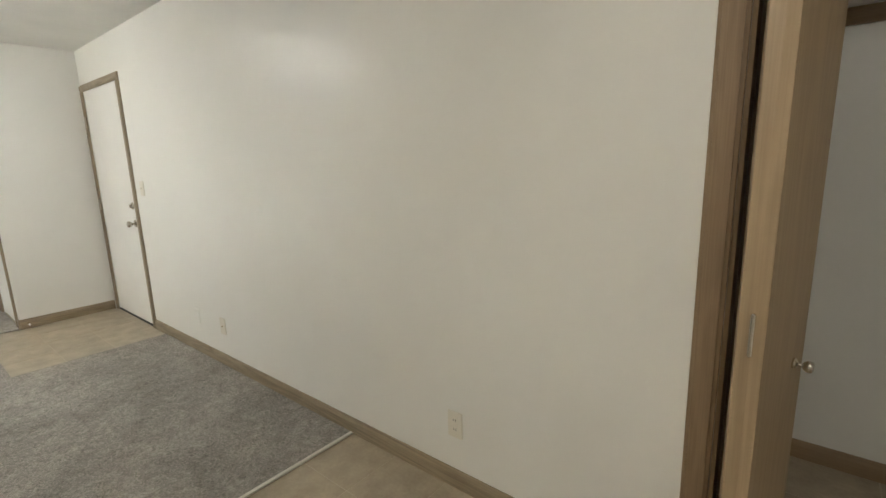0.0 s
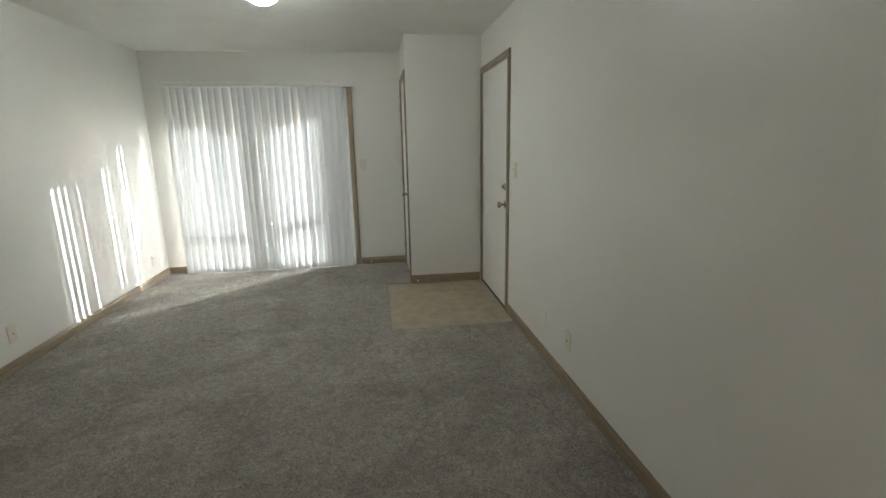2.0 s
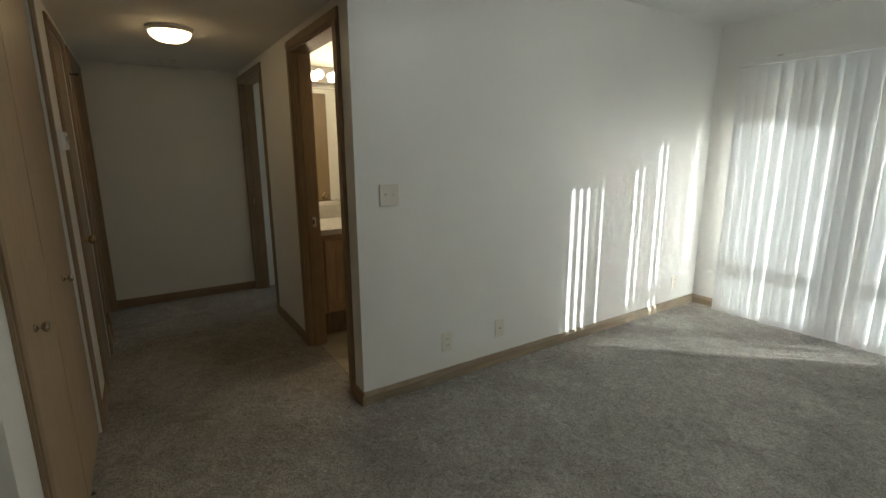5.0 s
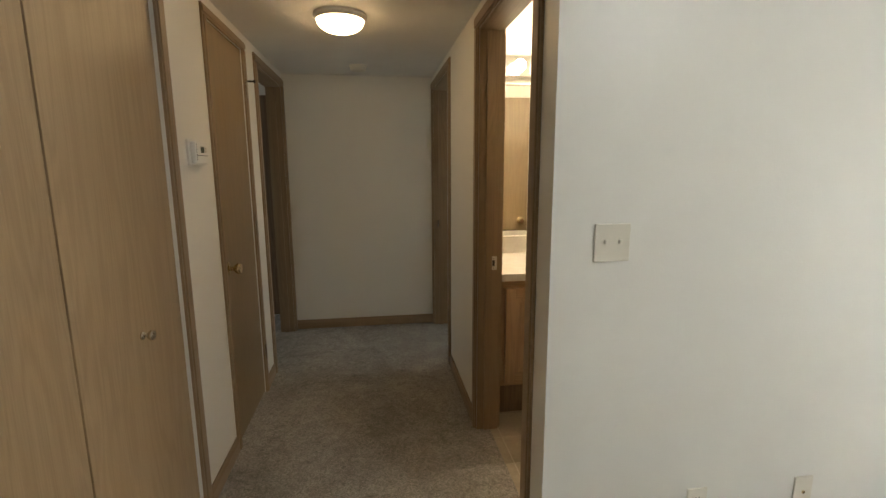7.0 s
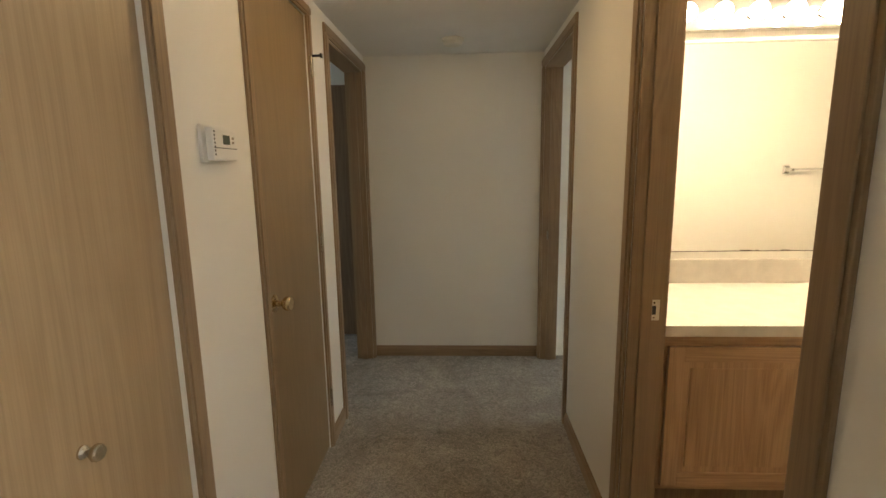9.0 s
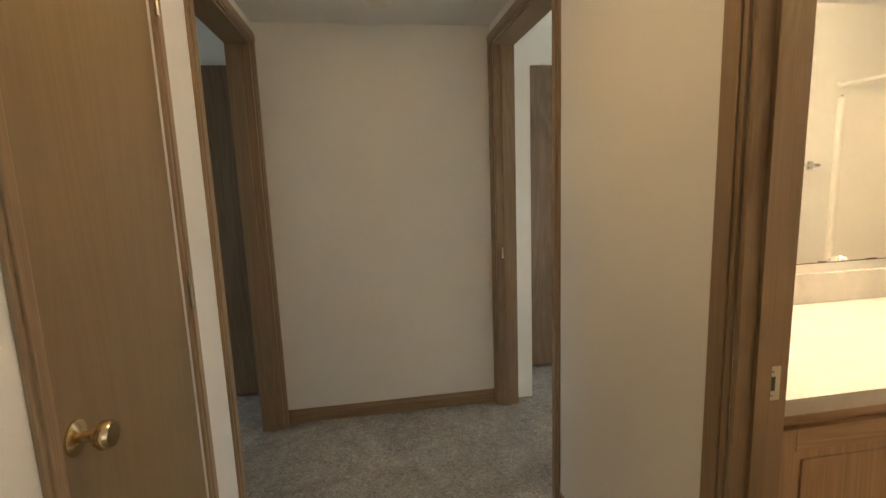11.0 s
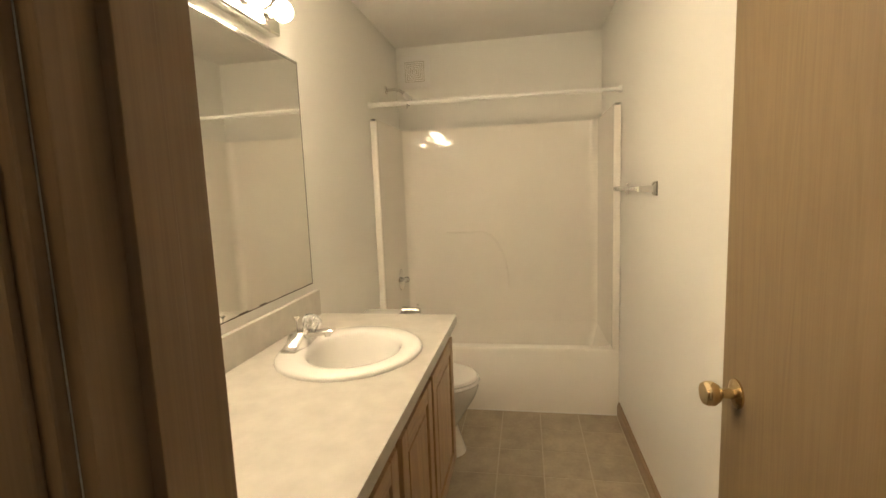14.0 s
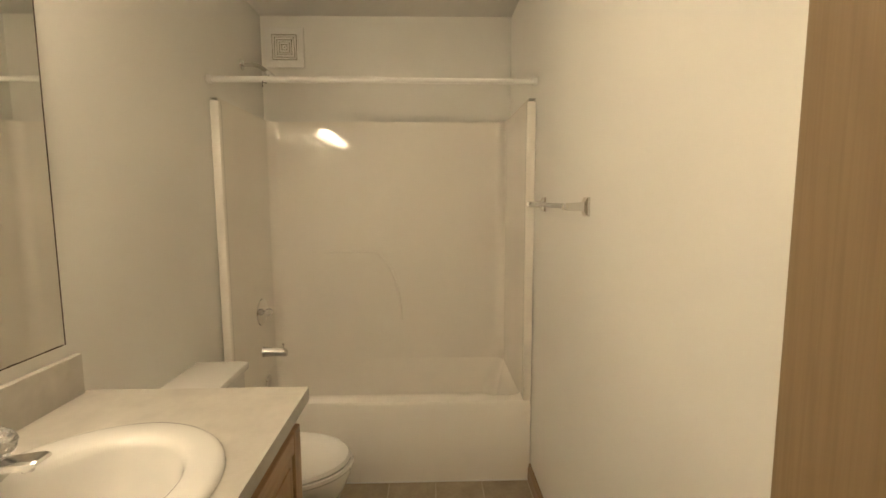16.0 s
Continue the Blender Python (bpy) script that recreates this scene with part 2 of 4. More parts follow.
def loft(sections):
    """A closed skin through rings of equally many points."""
    bm = bmesh.new()
    rings = [[bm.verts.new(p) for p in s] for s in sections]
    for a, b in zip(rings, rings[1:]):
        for k in range(len(a)):
            bm.faces.new((a[k], a[(k + 1) % len(a)], b[(k + 1) % len(a)], b[k]))
    bm.faces.new(rings[0][::-1])
    bm.faces.new(rings[-1])
    bmesh.ops.recalc_face_normals(bm, faces=bm.faces)
    return bm


def oval(cx, cy, z, a, b, n=36, power=2.0):
    out = []
    for k in range(n):
        t = 2 * math.pi * k / n
        c, s = math.cos(t), math.sin(t)
        out.append((cx + a * math.copysign(abs(c) ** (2 / power), c), cy + b * math.copysign(abs(s) ** (2 / power), s), z))
    return out


def mesh_of(name, bm, material, smooth=False):
    me = bpy.data.meshes.new(name)
    bm.to_mesh(me)
    bm.free()
    me.materials.append(material)
    if smooth:
        for f in me.polygons:
            f.use_smooth = True
        me.set_sharp_from_angle(angle=radians(38))
    return me


def part(name, bm, material, parent=None, label="", smooth=False):
    ob = new(name, mesh_of(name, bm, material, smooth))
    if parent:
        ob.parent = parent
    if label:
        tagged(ob, label)
    return ob


def thing(name, label, category, group="", kind="", at=None):
    ob = new(name)
    ob.empty_display_size = 0.05
    if at:
        ob.matrix_world = at
    return tagged(ob, label, category, group, kind)


def structure(name, bm, material, label, category):
    return tagged(part(name, bm, material), label, category, kind="structure")


def wall(name, axis, p0, p1, a0, a1, z0=0.0, z1=2.4, holes=(), material=None, label="off-white painted plaster wall"):
    """A wall along axis ('x' or 'y') between p0 and p1 across, a0 to a1 along, with holes (from, to, bottom, top)."""
    rows, at = [], a0
    for h0, h1, b, t in sorted(holes):
        rows.append((at, h0, z0, z1))
        if b > z0:
            rows.append((h0, h1, z0, b))
        if t < z1:
            rows.append((h0, h1, t, z1))
        at = h1
    rows.append((at, a1, z0, z1))
    bm = bmesh.new()
    for s, e, b, t in rows:
        if e - s > 1e-4:
            box(bm, *((s, e, p0, p1) if axis == "x" else (p0, p1, s, e)), b, t)
    return structure(name, bm, material or M_WALL, label, "wall")


# ---- the large structure ----
XW, YN, YS, XC, YC = -5.926, 1.635, -1.81, -5.018, 0.904
HW, HE, HEND, HCEIL = -2.62, -1.40, -4.58, 2.14
BW, BS, BN, BE = -5.857, -3.45, -2.01, -2.735
CEIL = 2.40
wall("wall_north", "x", YN, 1.755, -6.076, 1.87, holes=[(-4.957, -4.067, 0, 2.045), (0.160, 1.05, 0, 2.05)])
wall("wall_west", "y", -6.076, XW, -5.14, 1.635, holes=[(-1.50, 0.300, 0.0, 2.02), (-4.7, -3.9, 0.9, 2.0)])
wall("wall_closet_east", "y", -5.11, XC, YC + 0.09, YN)
wall("wall_closet_south", "x", YC, YC + 0.09, XW, XC, holes=[(-5.80, -5.135, 0, 2.045)])
wall("wall_south", "x", -1.93, YS, XW, HW)
wall("wall_bath_north", "x", BN, -1.932, BW, BE)
wall("wall_hall_west", "y", BE, HW, HEND, -1.932, holes=[(-2.787, -1.998, 0, 2.035), (-4.522, -3.682, 0, 2.035)])
wall("wall_hall_east", "y", HE, -1.285, HEND, -0.83, holes=[(-2.31, -1.08, 0, 2.045), (-3.395, -2.812, 0, 2.045), (-4.522, -3.712, 0, 2.035)])
wall("wall_hall_end", "x", -4.70, HEND, -2.845, -1.285)
wall("wall_bath_south", "x", -3.57, BS, XW, BE)
wall("wall_bath_west", "y", XW, BW, BS, BN)
wall("wall_bedroom_south", "x", -5.14, -5.02, XW, 2.2)
wall("wall_bedroom_pier", "x", -5.02, -4.70, -2.845, -1.285)
wall("wall_bedroom_north", "x", -3.60, -3.50, -1.285, 2.2)
wall("wall_bedroom_east", "y", 2.2, 2.32, -5.14, -3.50, holes=[(-4.7, -3.9, 0.9, 2.0)])
wall("wall_closet_back", "y", -0.65, -0.55, -3.50, -0.95)
wall("wall_kitchen_south", "x", -0.95, -0.83, -1.285, 1.75)
wall("wall_kitchen_east", "y", 1.75, 1.87, -0.95, YN)
wall("wall_pantry_back", "x", 2.72, 2.80, -0.08, 1.20)
wall("wall_pantry_west", "y", -0.08, 0.02, 1.755, 2.72)
wall("wall_pantry_east", "y", 1.10, 1.20, 1.755, 2.72)
structure("ceiling", boxes((-6.076, 2.32, -5.14, 2.80, CEIL, CEIL + 0.12)), M_CEIL, "white lightly textured painted ceiling", "ceiling")
structure("hall_ceiling", boxes((HW, HE, HEND, YS, HCEIL, CEIL)), M_CEIL, "lowered textured ceiling of the hallway", "ceiling")
structure("ground", boxes((-300, 300, -300, 300, -0.9, -0.5)), M_GROUND, "dull winter grass around the building", "ground")
structure("subfloor", boxes((-6.076, 2.32, -5.14, 2.80, -0.5, -0.012)), M_GROUT, "plain floor slab under the coverings", "floor")
PAD = (-5.018, -3.790, 0.655, YN)
structure("floor", boxes(
    (XW, -1.43, YS, 0.655, -0.012, 0.006), (XW, XC, 0.655, YC, -0.012, 0.006), (-3.79, -1.43, 0.655, YN, -0.012, 0.006),
    (-2.69, -1.34, HEND, YS, -0.012, 0.006), (XW, BE, -5.02, -3.57, -0.012, 0.006), (-1.285, 2.2, -5.02, -3.60, -0.012, 0.006),
    (-1.43, HE, -0.83, YS, -0.012, 0.006), (BE, -2.69, -4.51, -3.694, -0.012, 0.006), (-1.34, -1.285, -4.51, -3.724, -0.012, 0.006),
), M_CARPET, "worn grey cut-pile carpet", "carpet")
structure("carpet_strip", boxes((-1.437, -1.418, -0.83, YN - 0.014, 0.0, 0.009), bevel=0.002), M_STRIP, "pale metal strip where carpet meets vinyl", "trim")


# ---- trim: baseboards and casings ----
def baseboard(axis, face, a0, a1, side, pale=False):
    """A moulded skirting on the face of a wall; side: +1 or -1, the way into the room."""
    prof = ((0, 0), (0.013, 0), (0.013, 0.058), (0.009, 0.070), (0.006, 0.083), (0, 0.083))
    rings = []
    for a in (a0, a1):
        rings.append([((a, face + side * d, z) if axis == "x" else (face + side * d, a, z)) for d, z in prof])
    # pale: the trim copy that has daylight in its colour
    m = (M_TRIM_DAYLIT if pale else TRIM)[0 if axis == "x" else 1]
    structure("baseboard", loft(rings), m, "stained wooden baseboard along the wall", "baseboard")


for row in (("x", YN, -4.008, 0.078, -1), ("y", XC, YC, YN - 0.02, 1), ("x", YC, -5.077, XC, -1), ("y", XW, 0.366, YC, 1),
            ("y", XW, YS, -1.56, 1), ("x", YS, XW, HW, 1)):
    baseboard(*row, pale=True)
for row in (("y", HW, -1.922, YS + 0.013, 1), ("y", HW, -3.618, -2.85, 1), ("x", HEND, HW, HE, 1), ("y", HE, -2.765, -2.373, -1), ("y", HE, -3.648, -3.442, -1),
            ("y", HE, -1.017, -0.83, -1), ("x", BN, -5.165, -3.0, -1), ("x", -4.70, -2.845, -2.75, 1), ("x", 2.72, 0.02, 1.10, -1),
            ("y", 0.02, 1.755, 2.72, 1), ("x", -0.83, -1.40, 1.75, 1), ("y", 1.75, -0.83, YN, -1)):
    baseboard(*row)


def casing(name, axis, face, a0, a1, top, side, width=0.057, pale=False, left=None, right=None):
    """Door casing round an opening a0..a1: a moulded board each side and one across."""
    # pale picks the oak coloured as daylight shows it
    mats = M_TRIM_DAYLIT if pale else TRIM
    ob = thing(name, "stained wooden door casing", "trim", kind="structure")
    wl, wr = left or width, right or width

    def board(n, s0, s1, z0, z1, m, upright):
        bm = bmesh.new()
        for d0, d1, i in ((0.0, 0.010, 0.0), (0.010, 0.016, 0.010)):
            lo, hi = (s0 + i, s1 - i) if upright else (s0, s1)
            zz0, zz1 = (z0, z1) if upright else (z0 + i, z1 - i)
            p = sorted((face + side * d0, face + side * d1))
            box(bm, *((lo, hi, *p) if axis == "x" else (*p, lo, hi)), zz0, zz1, bevel=0.002)
        part(n, bm, m, ob)

    board("side_casing", a0 - wl, a0, 0.0, top, mats[2], True)
    board("side_casing", a1, a1 + wr, 0.0, top, mats[2], True)
    board("head_casing", a0 - wl, a1 + wr, top, top + width, mats[0 if axis == "x" else 1], False)
    return ob


def jamb(name, axis, p0, p1, a0, a1, top, pale=False, stop=0.5):
    """The lining of an opening through a wall p0..p1, with a door stop along its middle."""
    mats = M_TRIM_DAYLIT if pale else TRIM
    ob = thing(name, "stained wooden door jamb lining", "trim", kind="structure")
    mid = p0 + (p1 - p0) * stop

    def piece(n, s0, s1, q0, q1, z0, z1, m):
        part(n, boxes((s0, s1, q0, q1, z0, z1) if axis == "x" else (q0, q1, s0, s1, z0, z1), bevel=0.001), m, ob)

    for s, d in ((a0, 1), (a1, -1)):
        piece("side_jamb", *sorted((s - d * 0.0, s + d * 0.012)), p0, p1, 0, top, mats[2])
        piece("door_stop", *sorted((s + d * 0.012, s + d * 0.022)), mid - 0.017, mid + 0.017, 0, top - 0.012, mats[2])
    piece("head_jamb", a0 + 0.012, a1 - 0.012, p0, p1, top - 0.012, top, mats[0 if axis == "x" else 1])
    return ob


casing("door_trim_entry", "x", YN, -4.957, -4.067, 2.045, -1, left=0.052, pale=True)
casing("door_trim_closet", "x", YC, -5.80, -5.135, 2.045, -1, pale=True)
casing("door_trim_pantry", "x", YN, 0.160, 1.05, 2.05, -1, width=0.070)
casing("door_trim_bath", "y", HW, -2.787, -1.998, 2.035, 1, width=0.060, right=0.074)
casing("door_trim_bath_inside", "y", BE, -2.787, -2.012, 2.035, -1, width=0.045, right=0.001)
casing("door_trim_bedroom_west", "y", HW, -4.522, -3.682, 2.035, 1)
casing("door_trim_bedroom_east", "y", HE, -4.522, -3.712, 2.035, -1)
casing("door_trim_bifold", "y", HE, -2.31, -1.08, 2.045, -1, width=0.062)
casing("door_trim_linen", "y", HE, -3.395, -2.812, 2.045, -1, width=0.046)
jamb("door_jamb_bath", "y", BE, HW, -2.787, -1.998, 2.035, stop=0.55)
jamb("door_jamb_bedroom_west", "y", BE, HW, -4.522, -3.682, 2.035)
jamb("door_jamb_bedroom_east", "y", HE, -1.285, -4.522, -3.712, 2.035)
jamb("door_jamb_pantry", "x", YN, 1.755, 0.160, 1.05, 2.05, stop=0.8)


# ---- doors ----
def knob(parent, m, material, reach=0.062, r=0.026, label="round metal door knob", rose=0.032):
    """A knob with rose and neck; local z points out of the door."""
    k = part("door_knob", lathe([(0.004, 0), (rose, 0.0), (rose, 0.004), (rose * 0.75, 0.008), (rose * 0.35, 0.011), (rose * 0.31, reach * 0.45),
                                 (r * 0.72, reach * 0.55), (r, reach * 0.72), (r, reach * 0.9), (r * 0.85, reach), (0.004, reach)], m, 24),
             material, parent, label, smooth=True)
    return k


def slab(name, label, x0, x1, y0, y1, z0, z1, material, turn=None):
    d = thing(name, label, "door", kind="structure")
    bm = bmesh.new()
    box(bm, x0, x1, y0, y1, z0, z1, bevel=0.002, turn=turn)
    part("door_slab", bm, material, d)
    return d


def hinges(parent, spots, r=0.006, material=None):
    for x, y, z in spots:
        part("hinge", lathe([(0.002, -0.048), (r, -0.045), (r, 0.045), (0.002, 0.048)], Matrix.Translation((x, y, z)), 10), material or M_NICKEL, parent, smooth=True)


OUT_S = pose(0, 0, 0, 90)        # local z towards -y
entry = slab("door_entry", "closed white painted flush entry door", -4.954, -4.070, YN + 0.004, YN + 0.044, 0.014, 2.043, M_WHITE)
knob(entry, Matrix.Translation((-4.145, YN + 0.004, 0.90)) @ OUT_S, M_NICKEL)
part("deadbolt", lathe([(0.004, 0), (0.030, 0), (0.030, 0.008), (0.022, 0.014), (0.004, 0.014)], Matrix.Translation((-4.145, YN + 0.004, 1.05)) @ OUT_S, 20), M_NICKEL, entry, "round deadbolt", smooth=True)
part("thumb_turn", boxes((-4.150, -4.140, YN - 0.026, YN - 0.008, 1.035, 1.065), bevel=0.002), M_NICKEL, entry)
hinges(entry, [(-4.958, YN - 0.018, z) for z in (0.28, 1.03, 1.78)])
part("threshold", boxes((-4.954, -4.070, YN - 0.004, YN + 0.05, -0.012, 0.012), bevel=0.002), M_SLOT, entry, "dark threshold under the door")

closet_door = slab("door_closet", "closed white painted closet door", -5.797, -5.138, YC + 0.004, YC + 0.039, 0.015, 2.043, M_WHITE)
knob(closet_door, Matrix.Translation((-5.20, YC + 0.004, 0.905)) @ OUT_S, M_NICKEL)
hinges(closet_door, [(-5.800, YC - 0.018, z) for z in (0.25, 1.03, 1.80)])

linen = slab("door_linen", "closed flush oak veneer linen closet door", HE + 0.004, HE + 0.039, -3.392, -2.815, 0.014, 2.043, M_DOOR)
OUT_W = pose(0, 0, 0, 0, -90)    # local z towards -x
knob(linen, Matrix.Translation((HE + 0.004, -2.868, 0.912)) @ OUT_W, M_BRASS, label="worn brass door knob")
hinges(linen, [(HE - 0.018, -3.396, z) for z in (0.28, 1.05, 1.83)])
part("hinge_pin_stop", boxes((HE - 0.060, HE - 0.020, -3.407, -3.399, 1.872, 1.882), (HE - 0.065, HE - 0.056, -3.411, -3.395, 1.868, 1.886), bevel=0.002), M_SLOT, linen, "small dark hinge-pin door stop")
part("latch_plate", boxes((HE + 0.0015, HE + 0.006, -2.826, -2.812, 0.80, 0.86), bevel=0.001), M_SLOT, linen)

bifold = thing("closet_double_door", "closed pair of pale oak veneer closet doors", "door", kind="structure")
for y0, y1, ky in ((-1.0815, -1.691, -1.345), (-1.699, -2.3085, -2.015)):
    leaf = part("door_leaf", boxes((HE + 0.012, HE + 0.040, y1, y0, 0.018, 2.036), bevel=0.0015), M_BIFOLD, bifold)
    knob(leaf, Matrix.Translation((HE + 0.012, ky, 0.885)) @ OUT_W, M_NICKEL, 0.036, 0.016, "small metal pull knob", 0.013)
part("head_track", boxes((HE + 0.008, HE + 0.05, -2.308, -1.082, 2.038, 2.045)), M_SLOT, bifold)


def leaf_between(p, q, thick, z0, z1):
    """An upright panel whose middle line runs from p to q in plan."""
    d = (Vector(q) - Vector(p))
    m = Matrix.Translation((*((Vector(p) + Vector(q)) / 2), 0)) @ Matrix.Rotation(math.atan2(d.y, d.x), 4, "Z")
    bm = bmesh.new()
    box(bm, -d.length / 2, d.length / 2, -thick / 2, thick / 2, z0, z1, bevel=0.002)
    bm.transform(m)
    return bm, m


pantry = thing("pantry_bifold_door", "folded open pale oak bifold pantry door", "door", kind="structure")
bm, m_a = leaf_between((0.194, 1.705), (0.234, 1.372), 0.028, 0.02, 2.03)
part("bifold_leaf", bm, M_BIFOLD, pantry)
bm, m_b = leaf_between((0.256, 1.372), (0.318, 1.700), 0.028, 0.02, 2.03)
leaf_b = part("bifold_leaf", bm, M_BIFOLD, pantry)
knob(leaf_b, m_b @ Matrix.Translation((0.075, -0.014, 0.865)) @ pose(0, 0, 0, 90), M_NICKEL, 0.04, 0.014, "small metal pull knob", 0.013)
hinges(pantry, [(0.246, 1.360, z) for z in (0.35, 1.0, 1.75)], 0.005, M_NICKEL)

bath_door = thing("door_bath", "flush oak veneer bathroom door standing open", "door", kind="structure")
bm, m_d = leaf_between((-2.765, -2.032), (-3.548, -2.076), 0.034, 0.015, 2.02)
part("door_slab", bm, M_DOOR, bath_door)
knob(bath_door, m_d @ Matrix.Translation((0.325, 0.017, 0.895)) @ pose(0, 0, 0, -90), M_BRASS, 0.070, 0.027, "worn brass door knob")
hinges(bath_door, [(-2.757, -2.046, z) for z in (0.25, 1.0, 1.8)])

for nm, x0, x1 in (("door_bedroom_closet_west", -3.62, -2.86), ("door_bedroom_closet_east", -1.265, -0.505)):
    d = slab(nm, "closed dark wood veneer closet door", x0, x1, -5.018, -4.985, 0.02, 2.03, M_DARKDOOR)
    knob(d, Matrix.Translation((x0 + 0.68, -4.985, 0.91)) @ pose(0, 0, 0, -90), M_NICKEL)

strike = thing("strike_plate", "brass strike plate let into the door jamb", "strike plate")
part("plate", boxes((-2.716, -2.674, -2.7755, -2.772, 0.880, 0.950), bevel=0.0008), M_STRIP, strike)
part("lip", boxes((-2.674, -2.662, -2.7795, -2.772, 0.892, 0.938), bevel=0.001), M_STRIP, strike)
part("latch_hole", boxes((-2.704, -2.692, -2.7735, -2.7715, 0.900, 0.930)), M_SLOT, strike)
for z in (0.890, 0.940):
    part("screw", lathe([(0.001, 0), (0.004, 0.0), (0.003, 0.0015)], Matrix.Translation((-2.698, -2.773, z)) @ pose(0, 0, 0, -90), 10), M_NICKEL, strike)
for nm, x in (("strike_plate", -2.66),):
    s2 = thing(nm, "small strike plate on the bedroom door jamb", "strike plate")
    part("plate", boxes((x - 0.02, x + 0.012, -4.5105, -4.508, 0.885, 0.945), bevel=0.0008), M_NICKEL, s2)
    part("latch_hole", boxes((x - 0.010, x + 0.002, -4.5085, -4.507, 0.900, 0.930)), M_SLOT, s2)

# ---- sliding patio door, unseen balcony that shades it ----
patio = thing("window_1", "sliding glass patio door behind the blinds", "patio door", kind="structure")
part("window_frame", boxes((-6.06, -5.94, -1.50, -1.455, 0.0, 2.02), (-6.06, -5.94, 0.255, 0.300, 0.0, 2.02), (-6.06, -5.94, -1.455, 0.255, 1.975, 2.02),
                           (-6.06, -5.94, -1.455, 0.255, -0.012, 0.03), bevel=0.003), M_ALU, patio)
for x, y0, y1 in ((-6.02, -1.455, -0.615), (-5.98, -0.675, 0.255)):
    sash = part("sash", boxes((x - 0.018, x + 0.018, y0, y0 + 0.06, 0.03, 1.975), (x - 0.018, x + 0.018, y1 - 0.06, y1, 0.03, 1.975),
                              (x - 0.018, x + 0.018, y0 + 0.06, y1 - 0.06, 1.915, 1.975), (x - 0.018, x + 0.018, y0 + 0.06, y1 - 0.06, 0.03, 0.11), bevel=0.002), M_ALU, patio)
    pane = part("pane", boxes((x - 0.003, x + 0.003, y0 + 0.06, y1 - 0.06, 0.11, 1.915)), M_PANE, sash)
    pane.visible_shadow = False
casing("door_trim_patio", "y", XW, -1.50, 0.300, 2.02, 1, width=0.062, pale=True)
for nm, x, n in (("window_2", -6.0, 1), ("window_3", 2.26, 1)):
    w = thing(nm, "plain bedroom window in a white frame", "window", kind="structure")
    part("window_frame", boxes((x - 0.03, x + 0.03, -4.70, -4.65, 0.9, 2.0), (x - 0.03, x + 0.03, -3.95, -3.90, 0.9, 2.0), (x - 0.03, x + 0.03, -4.65, -3.95, 1.95, 2.0),
                               (x - 0.03, x + 0.03, -4.65, -3.95, 0.9, 0.95)), M_ALU, w)
    pn = part("pane", boxes((x - 0.003, x + 0.003, -4.65, -3.95, 0.95, 1.95)), M_PANE, w)
    pn.visible_shadow = False

# out of view; beams, rails, block and panel shape the sun on the blinds
balcony = thing("balcony", "unseen timber balcony added to shade the patio door", "balcony")
part("deck", boxes((-7.32, -6.08, -3.0, 0.62, -0.16, -0.06), bevel=0.004), M_DECK, balcony)
part("front_beam", boxes((-7.12, -7.02, -3.0, 0.60, 2.025, 2.25), bevel=0.004), M_DECK, balcony)
part("corner_block", boxes((-7.12, -7.02, 0.12, 0.50, 1.957, 2.025), bevel=0.004), M_DECK, balcony)
part("side_beam", boxes((-7.02, -6.08, 0.50, 0.60, 1.925, 2.25), bevel=0.004), M_DECK, balcony)
part("canopy", boxes((-7.40, -6.08, -3.0, 0.66, 2.25, 2.32)), M_DECK, balcony)
part("front_rail", boxes((-7.09, -7.01, -3.0, 0.60, 0.75, 0.84), bevel=0.004), M_DECK, balcony)
part("side_rail", boxes((-7.01, -6.38, 0.52, 0.60, 0.75, 0.845), bevel=0.004), M_DECK, balcony)
part("privacy_panel", boxes((-6.38, -6.08, 0.52, 0.60, -0.06, 1.925)), M_DECK, balcony)
for y in (-2.95, 0.51):
    part("post", boxes((-7.10, -7.02, y, y + 0.08, -0.5, 1.957), bevel=0.004), M_DECK, balcony)

# ---- vertical blinds ----
blinds = thing("vertical_blinds", "white vinyl vertical blinds closed across the patio door", "blinds")
part("headrail", boxes((-5.875, -5.815, -1.585, 0.385, 2.035, 2.078), bevel=0.004), M_WHITE, blinds, "white headrail on the wall")
for y in (-1.30, -0.60, 0.12):
    part("bracket", boxes((-5.926, -5.812, y - 0.012, y + 0.012, 2.078, 2.086), bevel=0.001), M_NICKEL, blinds)


def slat_mesh():
    bm = bmesh.new()
    rows = []
    for z in [0.0 + 2.02 * k / 8 for k in range(9)]:
        rows.append([bm.verts.new((0.006 * (1 - (u / 0.0445) ** 2), u, z)) for u in (-0.0445, -0.03, -0.015, 0.0, 0.015, 0.03, 0.0445)])
    for a, b in zip(rows, rows[1:]):
        for k in range(6):
            bm.faces.new((a[k], a[k + 1], b[k + 1], b[k]))
    return mesh_of("slat", bm, M_SLAT)


SLAT = slat_mesh()
rng = random.Random(4)
